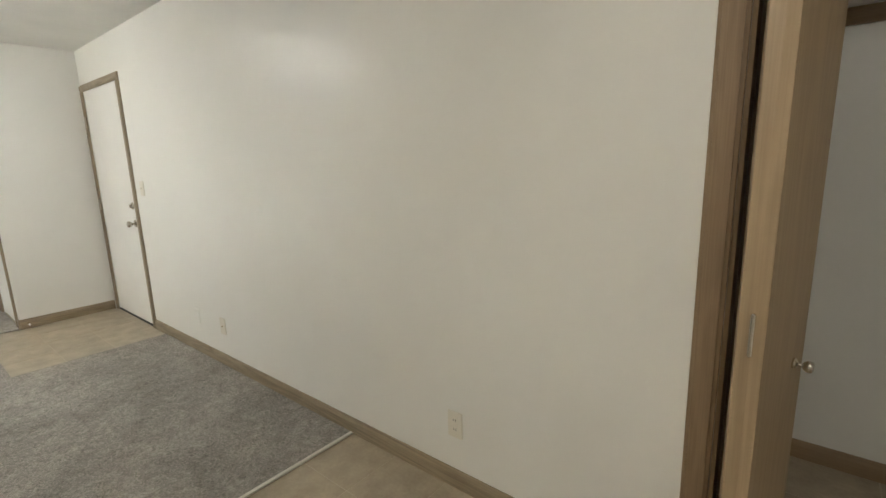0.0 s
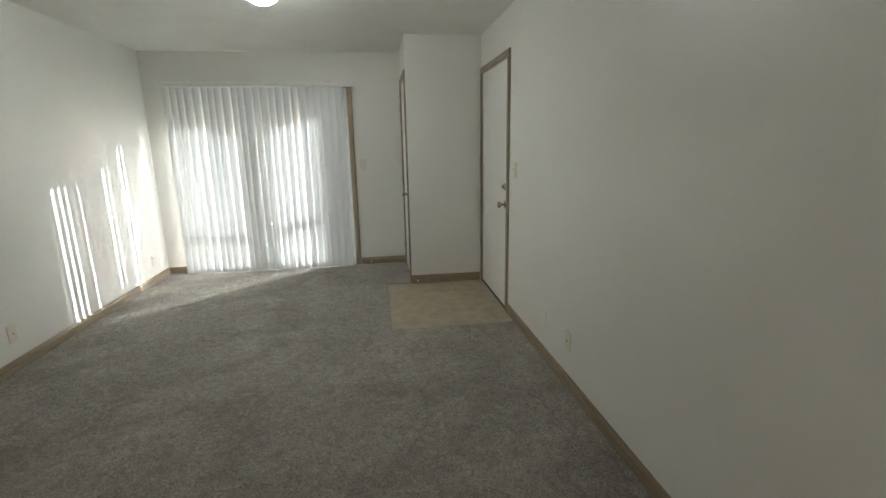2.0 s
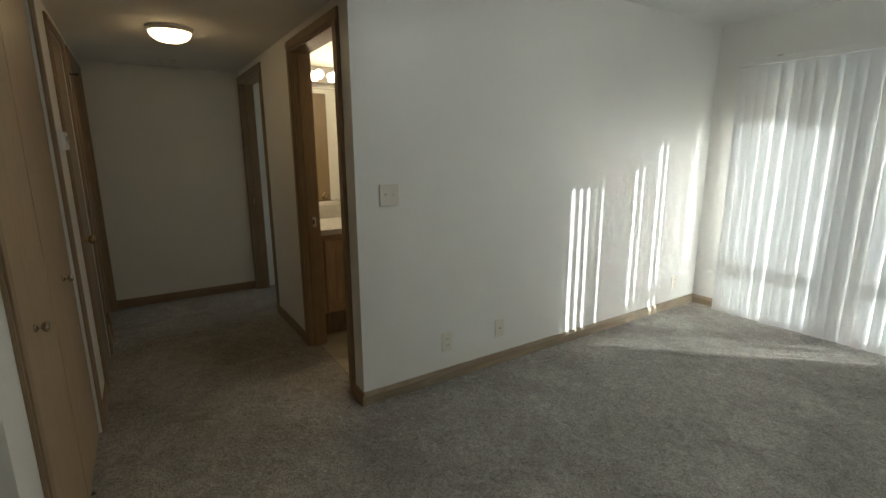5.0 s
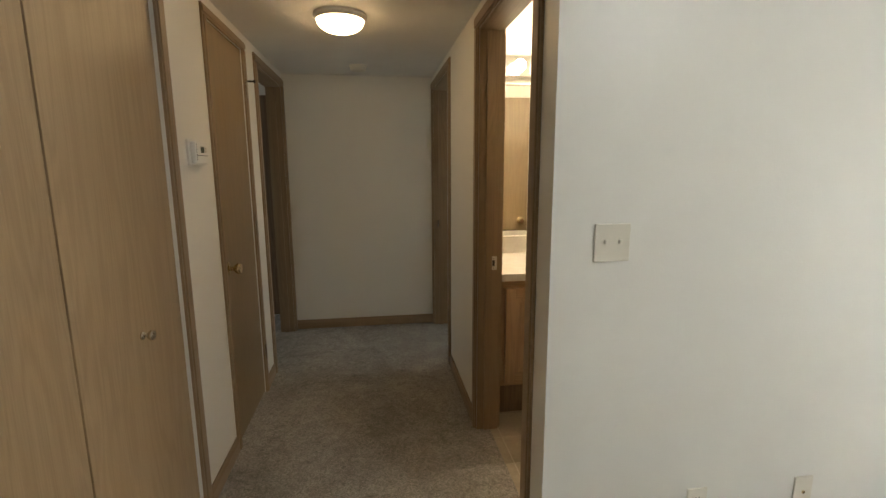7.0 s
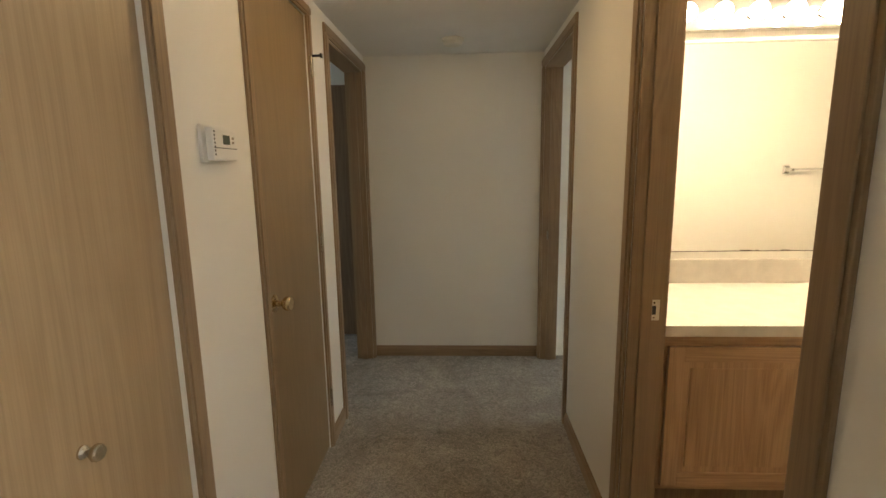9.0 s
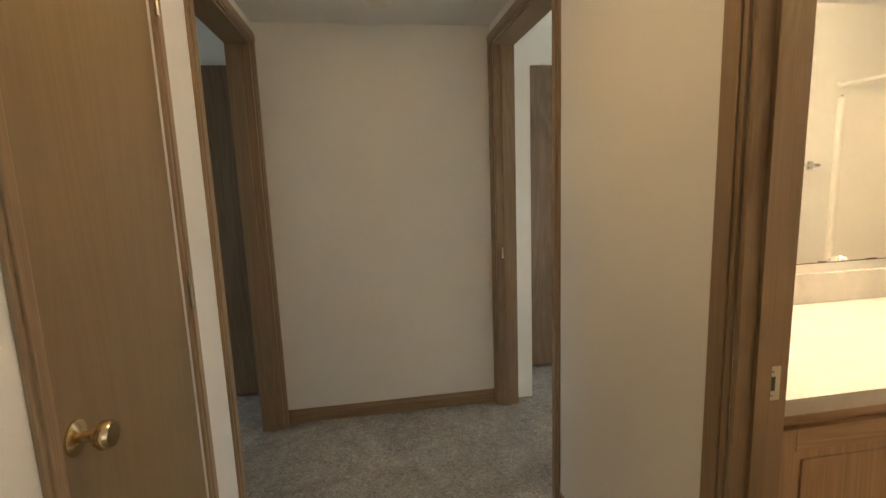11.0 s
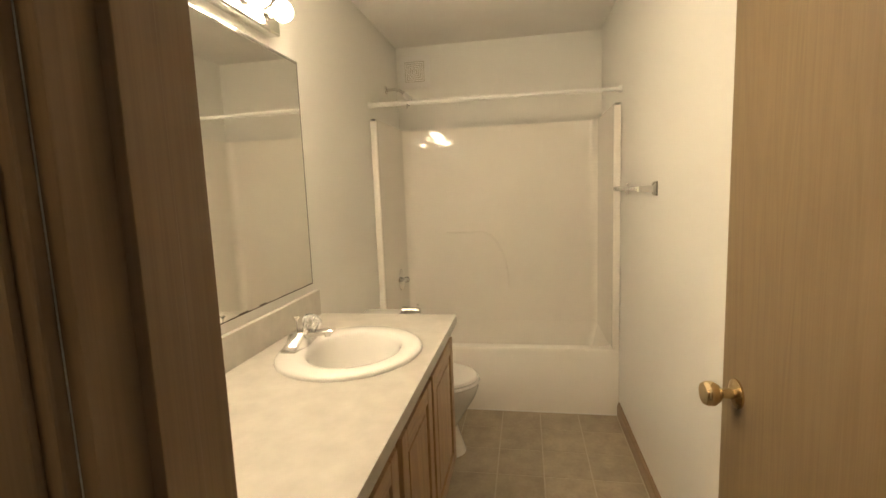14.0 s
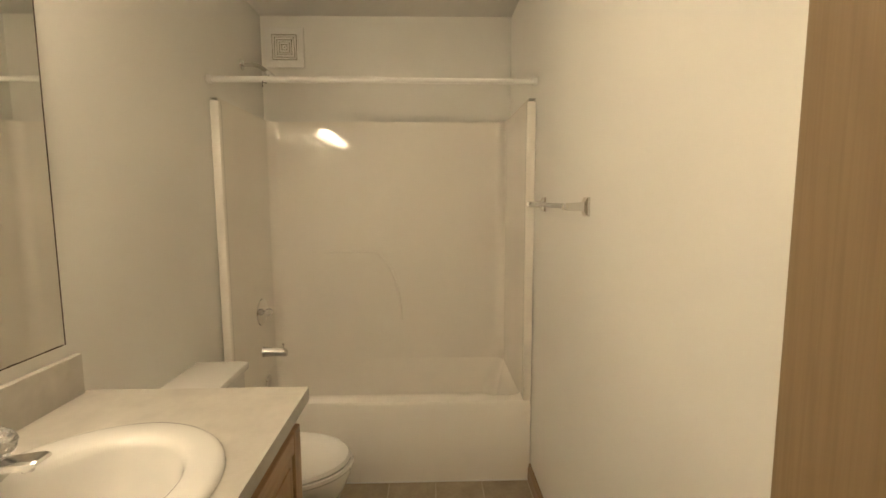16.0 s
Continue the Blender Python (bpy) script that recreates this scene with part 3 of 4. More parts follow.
# the chinks between the slats that let the sun through: place along the rail, width, slats up to the next one
CHINKS = ((0.262, 0.0, 5), (-0.133, 0.008, 1), (-0.205, 0.023, 1), (-0.285, 0.023, 1), (-0.365, 0.022, 2), (-0.518, 0.020, 2),
          (-0.685, 0.020, 3), (-0.900, 0.023, 1), (-0.988, 0.013, 3), (-1.200, 0.024, 1), (-1.282, 0.018, 4), (-1.575, 0.0, 0))
for (y0, w0, count), (y1, w1, _) in zip(CHINKS, CHINKS[1:]):
    hi, lo = y0 - w0 / 2, y1 + w1 / 2
    half = (hi - lo) / count / 2
    for n in range(count):
        y = hi - half * (2 * n + 1)
        reach = min(1.25, (half + (0.0 if count == 1 else 0.0018)) / 0.0445)
        turn = math.degrees(math.acos(reach / math.sqrt(2))) - 45
        slat = new("slat", SLAT)
        slat.parent = blinds
        slat.matrix_local = pose(-5.845 + rng.uniform(-0.002, 0.002), y, 0.012, rng.uniform(-0.12, 0.12), rng.uniform(-0.15, 0.15), turn)
        part("slat_clip", boxes((-5.85, -5.84, y - 0.005, y + 0.005, 2.026, 2.036)), M_PLASTIC, blinds)


# ---- wall plates ----
def plate(name, label, axis, face, side, a, z, w=0.072, h=0.116, holes="outlet", material=None, gangs=1):
    """A cover plate on a wall, with its sockets or toggles."""
    ob = thing(name, label, name.replace("_", " "))
    mt = material or M_PLASTIC

    def put(nm, a0, a1, d0, d1, z0, z1, m, bevel=0.0):
        d = sorted((face + side * d0, face + side * d1))
        return part(nm, boxes((a0, a1, *d, z0, z1) if axis == "x" else (*d, a0, a1, z0, z1), bevel=bevel), m, ob)

    put("cover", a - w / 2, a + w / 2, 0.0005, 0.0075, z - h / 2, z + h / 2, mt, 0.0025)
    if holes == "outlet":
        for dz in (-0.021, 0.021):
            put("socket", a - 0.016, a + 0.016, 0.006, 0.0085, z + dz - 0.013, z + dz + 0.013, mt, 0.002)
            for da in (-0.006, 0.006):
                put("slot", a + da - 0.0012, a + da + 0.0012, 0.0083, 0.0088, z + dz - 0.004, z + dz + 0.006, M_SLOT)
    elif holes == "switch":
        for g in range(gangs):
            ga = a + (g - (gangs - 1) / 2) * 0.046
            put("toggle_slot", ga - 0.005, ga + 0.005, 0.0058, 0.0066, z - 0.012, z + 0.012, M_WALL)
            put("toggle", ga - 0.004, ga + 0.004, 0.006, 0.016, z - 0.002, z + 0.010, mt, 0.0015)
            for dz in (-0.03, 0.03):
                put("screw", ga - 0.003, ga + 0.003, 0.006, 0.0072, z + dz - 0.003, z + dz + 0.003, M_WALL)
    elif holes == "jack":
        put("jack", a - 0.005, a + 0.005, 0.006, 0.012, z - 0.005, z + 0.005, M_BRASS, 0.001)
    return ob


plate("light_switch", "ivory two-gang light switch plate on the wall", "x", YS, 1, -2.808, 1.170, 0.112, 0.114, "switch", gangs=2)
plate("power_outlet", "ivory duplex outlet low on the wall", "x", YS, 1, -3.172, 0.254)
plate("cable_outlet", "ivory cable outlet plate low on the wall", "x", YS, 1, -3.585, 0.254, holes="jack")
plate("power_outlet", "ivory duplex outlet low on the wall near the blinds", "x", YS, 1, -5.590, 0.248)
plate("power_outlet", "ivory duplex outlet above the baseboard", "x", YN, -1, -0.755, 0.292)
plate("blank_plate", "painted-over blank wall plate", "x", YN, -1, -3.145, 0.283, holes="", material=M_WALL)
plate("cable_outlet", "ivory cable outlet plate with a dark jack", "x", YN, -1, -2.755, 0.290, holes="jack")
plate("light_switch", "ivory single switch beside the entry door", "x", YN, -1, -3.857, 1.20, holes="switch")
plate("light_switch", "ivory single switch beside the patio door", "y", XW, 1, 0.440, 1.185, 0.08, 0.12, holes="switch")
plate("blank_plate", "painted-over cover plate on the end wall of the hall", "x", HEND, 1, -1.932, 1.177, 0.078, 0.116, holes="", material=M_WALL)

thermostat = thing("thermostat", "white digital thermostat on the hall wall", "thermostat")
part("back_plate", boxes((HE - 0.010, HE, -2.625, -2.475, 1.405, 1.505), bevel=0.002), M_WHITE, thermostat)
part("body", boxes((HE - 0.032, HE - 0.010, -2.618, -2.490, 1.412, 1.498), bevel=0.006), M_WHITE, thermostat)
part("display", boxes((HE - 0.0335, HE - 0.0315, -2.575, -2.540, 1.455, 1.480)), M_LCD, thermostat, "small grey display")
for k in range(7):
    part("vent_slot", boxes((HE - 0.0325, HE - 0.0318, -2.500, -2.494, 1.425 + k * 0.010, 1.430 + k * 0.010)), M_SLOT, thermostat)
for k in range(2):
    part("button", boxes((HE - 0.0335, HE - 0.0315, -2.598, -2.588, 1.458 + k * 0.012, 1.465 + k * 0.012)), M_NICKEL, thermostat)
part("cover_seam", boxes((HE - 0.0328, HE - 0.0315, -2.615, -2.493, 1.444, 1.446)), M_SLOT, thermostat)

for x, y, dx in ((-5.0, 0.955, 1), (-5.905, 0.48, 1)):
    stop = thing("door_stop_spring", "small white-tipped spring door stop on the baseboard", "door stop")
    part("spring", tube([(x - 0.003, y, 0.045), (x + 0.04, y, 0.043)], 0.006, 10), M_NICKEL, stop)
    part("tip", tube([(x + 0.04, y, 0.043), (x + 0.055, y, 0.042)], 0.008, 10), M_WHITE, stop, "white rubber tip")


# ---- ceiling lamps, smoke detector ----
def dome_lamp(label, x, y, z, r, material, deep=0.085, finial=True):
    lamp = thing("ceiling_lamp", label, "ceiling lamp")
    at = Matrix.Translation((x, y, z))
    part("base", lathe([(0.01, 0), (r * 1.12, 0), (r * 1.14, -0.012), (r * 1.04, -0.028), (0.01, -0.028)], at, 40), M_WHITE, lamp, "white metal base ring", smooth=True)
    prof = [(r * math.cos(a), -0.028 - deep * math.sin(a)) for a in [k * math.pi / 20 for k in range(10)]] + [(0.004, -0.028 - deep)]
    part("glass_dome", lathe(prof, at, 40), material, lamp, "frosted glass dome, lit", smooth=True)
    if finial:
        part("finial", lathe([(0.003, -0.112), (0.009, -0.114), (0.009, -0.122), (0.003, -0.128)], at, 14), M_BRASS, lamp, smooth=True)
    return lamp


dome_lamp("lit frosted glass dome lamp on the hall ceiling", -1.970, -3.04, HCEIL, 0.116, M_DOME_H, 0.060, False)
dome_lamp("lit frosted glass dome lamp on the living room ceiling", -3.74, -0.075, CEIL, 0.110, M_DOME_L)
# never in view: added to brighten the kitchen and pantry end
dome_lamp("unseen dome lamp added on the kitchen ceiling for warm light", 0.55, 0.10, CEIL, 0.130, M_DOME_K)
smoke = thing("smoke_detector", "small white round smoke detector on the hall ceiling", "smoke detector")
part("base", lathe([(0.01, 0), (0.066, 0), (0.066, -0.012), (0.01, -0.012)], Matrix.Translation((-2.02, -4.21, HCEIL)), 28), M_PLASTIC, smooth=True, parent=smoke)
part("cover", lathe([(0.01, -0.012), (0.058, -0.012), (0.056, -0.030), (0.046, -0.038), (0.01, -0.038)], Matrix.Translation((-2.02, -4.21, HCEIL)), 28), M_PLASTIC, smooth=True, parent=smoke)

# ---- pantry ----
shelf = thing("pantry_shelf", "white shelf on brown wooden ledgers in the pantry", "shelf")
part("board", boxes((0.02, 1.10, 2.38, 2.72, 1.885, 1.905), bevel=0.002), M_WHITE, shelf)
part("ledger", boxes((0.02, 1.10, 2.700, 2.7195, 1.82, 1.884), bevel=0.002), M_TRIM_X, shelf, "brown ledger")
part("ledger", boxes((0.0205, 0.040, 2.38, 2.699, 1.82, 1.884), bevel=0.002), M_TRIM_Y, shelf, "brown ledger")

# ---- bathroom: vanity ----
CX0, CX1, CYF, CZ = -4.312, BE - 0.001, -2.832, 0.840
vanity = thing("vanity_cabinet", "oak vanity cabinet with three raised-panel doors", "vanity")
part("body", boxes((-4.285, -4.267, BS + 0.002, -2.880, 0.20, 0.799), (-2.755, -2.737, BS + 0.002, -2.880, 0.20, 0.799), (-4.267, -2.755, BS + 0.002, BS + 0.010, 0.20, 0.799),
                   (-4.267, -2.755, BS + 0.010, -2.880, 0.20, 0.218), bevel=0.001), M_CAB, vanity)
part("toe_kick", boxes((-4.27, -2.737, BS + 0.002, -2.94, 0.0, 0.199)), M_DARKDOOR, vanity)
part("face_rail", boxes((-4.285, -2.737, -2.880, -2.864, 0.745, 0.799), (-4.285, -2.737, -2.880, -2.864, 0.20, 0.235), bevel=0.0015), M_CAB_X, vanity)
for s0, s1 in ((-4.285, -4.25), (-3.865, -3.805), (-3.475, -3.395), (-2.80, -2.737)):
    part("face_stile", boxes((s0, s1, -2.880, -2.8645, 0.235, 0.745), bevel=0.0015), M_CAB, vanity)


def panel_door(x0, x1, z0, z1, y):
    """A cabinet door: raised frame and recessed panel."""
    d = part("door", boxes((x0 + 0.05, x1 - 0.05, y - 0.016, y - 0.008, z0 + 0.05, z1 - 0.05), (x0 + 0.08, x1 - 0.08, y - 0.008, y - 0.004, z0 + 0.08, z1 - 0.08), bevel=0.0015), M_CAB, vanity)
    for s in (x0, x1 - 0.055):
        part("door_stile", boxes((s, s + 0.055, y - 0.018, y, z0, z1), bevel=0.003), M_CAB, d)
    for z in (z0, z1 - 0.055):
        part("door_rail", boxes((x0 + 0.055, x1 - 0.055, y - 0.018, y - 0.0004, z, z + 0.055), bevel=0.003), M_CAB_X, d)


for x0, x1 in ((-4.262, -3.846), (-3.820, -3.455), (-3.415, -2.790)):
    panel_door(x0, x1, 0.222, 0.758, -2.8455)

SX, SY = -3.838, -3.120


def counter_mesh():
    """The top with an oval cut-out for the basin."""
    bm = bmesh.new()
    n = 48
    rim = oval(SX, SY, CZ, 0.235, 0.215, n)
    edge = []
    for x, y, _ in rim:
        dx, dy = x - SX, y - SY
        t = min((CX1 - SX) / dx if dx > 0 else (CX0 - SX) / dx if dx < 0 else 1e9, (CYF - SY) / dy if dy > 0 else (BS + 0.001 - SY) / dy if dy < 0 else 1e9)
        edge.append((SX + dx * t, SY + dy * t, CZ))
    a = [bm.verts.new(p) for p in rim]
    b = [bm.verts.new(p) for p in edge]
    for k in range(n):
        bm.faces.new((a[k], a[(k + 1) % n], b[(k + 1) % n], b[k]))
    corners = [(CX0, CYF), (CX1, CYF), (CX0, BS + 0.001), (CX1, BS + 0.001)]
    for c in corners:
        v = min((v for v in b), key=lambda v: (v.co.x - c[0]) ** 2 + (v.co.y - c[1]) ** 2)
        v.co.x, v.co.y = c
    bmesh.ops.recalc_face_normals(bm, faces=bm.faces)
    up = bm.faces[0].normal.z
    if up < 0:
        bmesh.ops.reverse_faces(bm, faces=bm.faces)
    low = bmesh.ops.extrude_face_region(bm, geom=bm.faces[:])
    for v in (g for g in low["geom"] if isinstance(g, bmesh.types.BMVert)):
        v.co.z -= 0.038
    bmesh.ops.recalc_face_normals(bm, faces=bm.faces)
    return bm


counter = thing("vanity_countertop", "cream laminate vanity countertop with a backsplash", "countertop")
part("top", counter_mesh(), M_COUNTER, counter)
part("backsplash", boxes((CX0 + 0.02, CX1, BS + 0.001, BS + 0.020, CZ + 0.0005, 0.952), bevel=0.003), M_COUNTER, counter)

basin = thing("wash_basin", "white oval drop-in porcelain wash basin", "sink")
BY = SY + 0.016
rings = [oval(SX, BY, CZ - 0.158, 0.030, 0.030, 56), oval(SX, BY, CZ - 0.146, 0.108, 0.091, 56), oval(SX, BY, CZ - 0.050, 0.170, 0.146, 56), oval(SX, BY, CZ - 0.002, 0.196, 0.172, 56),
         oval(SX, SY, CZ + 0.001, 0.256, 0.238, 56), oval(SX, SY, CZ + 0.008, 0.255, 0.237, 56), oval(SX, SY, CZ + 0.013, 0.250, 0.232, 56), oval(SX, SY, CZ + 0.016, 0.240, 0.222, 56),
         oval(SX, SY + 0.006, CZ + 0.017, 0.205, 0.184, 56), oval(SX, BY, CZ + 0.015, 0.186, 0.160, 56), oval(SX, BY, CZ + 0.010, 0.178, 0.152, 56), oval(SX, BY, CZ - 0.004, 0.171, 0.146, 56),
         oval(SX, BY, CZ - 0.045, 0.160, 0.136, 56), oval(SX, BY, CZ - 0.095, 0.140, 0.118, 56), oval(SX, BY, CZ - 0.132, 0.100, 0.083, 56), oval(SX, BY, CZ - 0.140, 0.024, 0.024, 56)]
part("bowl", loft(rings), M_PORC, basin, smooth=True)
part("drain", lathe([(0.004, 0), (0.022, 0), (0.022, 0.003), (0.012, 0.004), (0.004, 0.002)], Matrix.Translation((SX, BY, CZ - 0.140)), 20), M_CHROME, basin, "chrome drain", smooth=True)
part("overflow_slot", boxes((SX - 0.014, SX + 0.014, BY + 0.1285, BY + 0.1325, CZ - 0.040, CZ - 0.030), bevel=0.001), M_SLOT, basin, "dark overflow slot")

faucet = thing("faucet", "chrome single-handle basin faucet with clear acrylic knob", "faucet")
FY, FZ = -3.302, CZ + 0.0165


def block(x, y0, y1, z0, z1, c):
    """A four-sided section with cut corners, upright across x."""
    return [(x, y0, z0), (x, y1, z0), (x, y1, z1 - c), (x, y1 - c, z1), (x, y0 + c, z1), (x, y0, z1 - c)]


part("base_plate", loft([block(SX + d, FY - w, FY + w + f, FZ, FZ + h, c) for d, w, f, h, c in (
    (-0.082, 0.022, 0.0, 0.004, 0.001), (-0.078, 0.026, 0.0, 0.012, 0.004), (-0.055, 0.026, 0.0, 0.020, 0.006), (-0.036, 0.025, 0.004, 0.036, 0.008), (-0.024, 0.024, 0.010, 0.052, 0.009),
    (0.024, 0.024, 0.010, 0.052, 0.009), (0.036, 0.025, 0.004, 0.036, 0.008), (0.055, 0.026, 0.0, 0.020, 0.006), (0.078, 0.026, 0.0, 0.012, 0.004), (0.082, 0.022, 0.0, 0.004, 0.001))]), M_CHROME, faucet, smooth=True)
spout = []
for y, lo, hi, w, c in ((FY + 0.005, 0.018, 0.048, 0.021, 0.006), (FY + 0.045, 0.034, 0.053, 0.019, 0.005), (FY + 0.095, 0.043, 0.058, 0.020, 0.004), (FY + 0.122, 0.045, 0.061, 0.022, 0.004), (FY + 0.132, 0.052, 0.060, 0.018, 0.003)):
    spout.append([(SX - w, y, FZ + lo), (SX + w, y, FZ + lo), (SX + w, y, FZ + hi - c), (SX + w - c, y, FZ + hi), (SX - w + c, y, FZ + hi), (SX - w, y, FZ + hi - c)])
part("spout", loft(spout), M_CHROME, faucet, smooth=True)
part("aerator", lathe([(0.003, 0), (0.010, 0), (0.010, 0.014), (0.003, 0.014)], Matrix.Translation((SX, FY + 0.104, FZ + 0.034)), 16), M_CHROME, faucet, smooth=True)
lean = Matrix.Translation((SX, FY + 0.034, FZ + 0.050)) @ pose(0, 0, 0, -26)
part("handle_neck", lathe([(0.004, -0.012), (0.024, -0.012), (0.022, 0.006), (0.017, 0.012), (0.004, 0.012)], lean, 20), M_CHROME, faucet, "chrome collar", smooth=True)
part("handle", lathe([(0.012, 0.0122), (0.022, 0.016), (0.028, 0.022), (0.032, 0.032), (0.032, 0.046), (0.028, 0.054), (0.020, 0.058), (0.012, 0.056), (0.003, 0.056)], lean, 10), M_ACRYL, faucet, "clear faceted acrylic knob")
part("handle_screw", lathe([(0.003, 0.013), (0.007, 0.013), (0.007, 0.052), (0.003, 0.054)], lean, 12), M_CHROME, faucet, "chrome screw inside the knob", smooth=True)
part("lift_rod", lathe([(0.0024, 0), (0.0024, 0.048), (0.005, 0.052), (0.0095, 0.056), (0.0095, 0.060), (0.003, 0.062)], Matrix.Translation((SX, FY - 0.004, FZ + 0.040)), 12), M_CHROME, faucet, "pop-up lift rod", smooth=True)

mirror = thing("wall_mirror", "large frameless wall mirror with a blackened lower edge", "mirror")
part("mirror_glass", boxes((-4.256, -2.790, BS + 0.001, BS + 0.006, 0.986, 1.892), bevel=0.0012), M_MIRROR, mirror)
bm = bmesh.new()
r2 = random.Random(9)
x = -2.80
while x > -4.24:
    w = r2.uniform(0.015, 0.05)
    box(bm, max(x - w, -4.25), x, BS + 0.0055, BS + 0.0068, 0.9860, 0.9872 + r2.choice((0.0015, 0.002, 0.0025, 0.003, 0.006 if r2.random() < 0.4 else 0.002)))
    x -= w
tagged(part("edge_corrosion", bm, M_RUST, mirror, "blackened spots along the lower edge"), kind="stuff")
part("edge_seam", boxes((-4.2585, -4.2555, BS + 0.001, BS + 0.0066, 0.986, 1.892)), M_RUST, mirror, "thin dark upright edge")
part("top_channel", boxes((-4.256, -2.790, BS + 0.001, BS + 0.009, 1.892, 1.900)), M_CHROME, mirror, "thin metal channel")

bar = thing("vanity_light", "chrome light bar with eight lit globe bulbs above the mirror", "wall lamp")
part("bar_body", boxes((-4.065, -2.915, BS + 0.001, BS + 0.048, 1.935, 2.062), bevel=0.006), M_CHROME, bar)
for k in range(8):
    bx = -2.994 - k * 0.142
    part("socket", lathe([(0.006, 0), (0.024, 0), (0.022, 0.012), (0.016, 0.016), (0.006, 0.016)], Matrix.Translation((bx, BS + 0.048, 1.992)) @ pose(0, 0, 0, -90), 20), M_CHROME, bar, smooth=True)
    gl = [(0.012, 0.010)] + [(0.035 * math.sin(a), 0.050 - 0.035 * math.cos(a)) for a in [math.pi * (0.12 + 0.88 * j / 12) for j in range(13)]]
    part("globe_bulb", lathe(gl, Matrix.Translation((bx, BS + 0.052, 1.992)) @ pose(0, 0, 0, -90), 20), M_BULB, bar, "lit white globe bulb", smooth=True)

# ---- bathroom: tub and surround ----
TX = -5.165
tub = thing("bathtub", "cream one-piece fibreglass tub and surround", "bathtub")
BX0, Y0, Y1 = BW + 0.002, BS + 0.002, BN - 0.002


def ring(x0, x1, y0, y1, z, r, n=6):
    out = []
    for cx, cy, s in ((x1 - r, y1 - r, 0), (x0 + r, y1 - r, 90), (x0 + r, y0 + r, 180), (x1 - r, y0 + r, 270)):
        for k in range(n + 1):
            a = radians(s + 90 * k / n)
            out.append((cx + r * math.cos(a), cy + r * math.sin(a), z))
    return out


part("tub_body", loft([
    ring(BX0, TX, Y0, Y1, 0.0, 0.006), ring(BX0, TX, Y0, Y1, 0.385, 0.006), ring(BX0 + 0.008, TX - 0.008, Y0 + 0.004, Y1 - 0.004, 0.400, 0.01),
    ring(BX0 + 0.022, TX - 0.065, Y0 + 0.028, Y1 - 0.028, 0.402, 0.06), ring(BX0 + 0.026, TX - 0.078, Y0 + 0.032, Y1 - 0.032, 0.386, 0.06),
    ring(BX0 + 0.045, TX - 0.10, Y0 + 0.06, Y1 - 0.09, 0.16, 0.10), ring(BX0 + 0.14, TX - 0.15, Y0 + 0.16, Y1 - 0.20, 0.095, 0.10)]), M_TUB, tub, smooth=True)
# surround: back and both sides in one sheet with rounded corners
outer, inner = [], []
R = 0.06
for cx, cy, s in ((BX0 + 0.028 + R, Y1 - 0.034 - R, 0), (BX0 + 0.028 + R, Y0 + 0.034 + R, 1)):
    for k in range(7):
        a = radians(90 + 90 * k / 6) if s == 0 else radians(180 + 90 * k / 6)
        inner.append((cx + R * math.cos(a), cy + R * math.sin(a)))
path = [(TX - 0.004, Y1 - 0.034)] + inner + [(TX - 0.004, Y0 + 0.034)]
bm = bmesh.new()
cols = []
for n, (x, y) in enumerate(path):
    back = (x, Y1) if n == 0 else (x, Y0) if n == len(path) - 1 else ((BX0, Y1) if n < 8 else (BX0, Y0))
    cols.append((bm.verts.new((x, y, 0.385)), bm.verts.new((x, y, 1.795)), bm.verts.new((x, y, 1.803)), bm.verts.new((*back, 1.803))))
for a, b in zip(cols, cols[1:]):
    for k in range(3):
        try:
            bm.faces.new((a[k], b[k], b[k + 1], a[k + 1]))
        except ValueError:
            pass
bmesh.ops.remove_doubles(bm, verts=bm.verts[:], dist=1e-5)
bmesh.ops.recalc_face_normals(bm, faces=bm.faces)
part("surround", bm, M_TUB, tub, smooth=True)
for y0, y1 in ((Y0, Y0 + 0.040), (Y1 - 0.040, Y1)):
    part("front_flange", boxes((TX - 0.035, TX + 0.004, y0, y1, 0.40, 1.792), bevel=0.010), M_TUB, tub, smooth=True)
bx = BX0 + 0.028
arch = [(bx, -3.12 + 0.27 * k / 6, 1.046) for k in range(7)] + [(bx, -2.85 + 0.185 * math.sin(a), 1.046 - 0.42 * (1 - math.cos(a))) for a in [math.pi / 2 * k / 10 for k in range(1, 11)]]
part("moulded_ledge", tube(arch, 0.006, 10), M_TUB, tub, smooth=True)
structure("tub_caulk", boxes((TX, TX + 0.006, Y0, Y1, 0.0, 0.006), bevel=0.002), M_WHITE, "white caulk line along the tub", "trim")

INTO_N = pose(0, 0, 0, -90)     # local z towards +y
SWY = Y0 + 0.034
valve = thing("shower_valve", "round chrome shower valve with acrylic knob", "shower valve")
part("escutcheon", lathe([(0.004, 0), (0.074, 0), (0.072, 0.006), (0.03, 0.012), (0.004, 0.012)], Matrix.Translation((-5.575, SWY, 0.745)) @ INTO_N, 32), M_CHROME, valve, smooth=True)
part("handle", lathe([(0.010, 0.012), (0.014, 0.020), (0.021, 0.028), (0.021, 0.048), (0.015, 0.055), (0.003, 0.055)], Matrix.Translation((-5.575, SWY, 0.745)) @ INTO_N, 10), M_ACRYL, valve, "clear acrylic knob")
tspout = thing("tub_spout", "chrome tub spout with diverter", "tub spout")
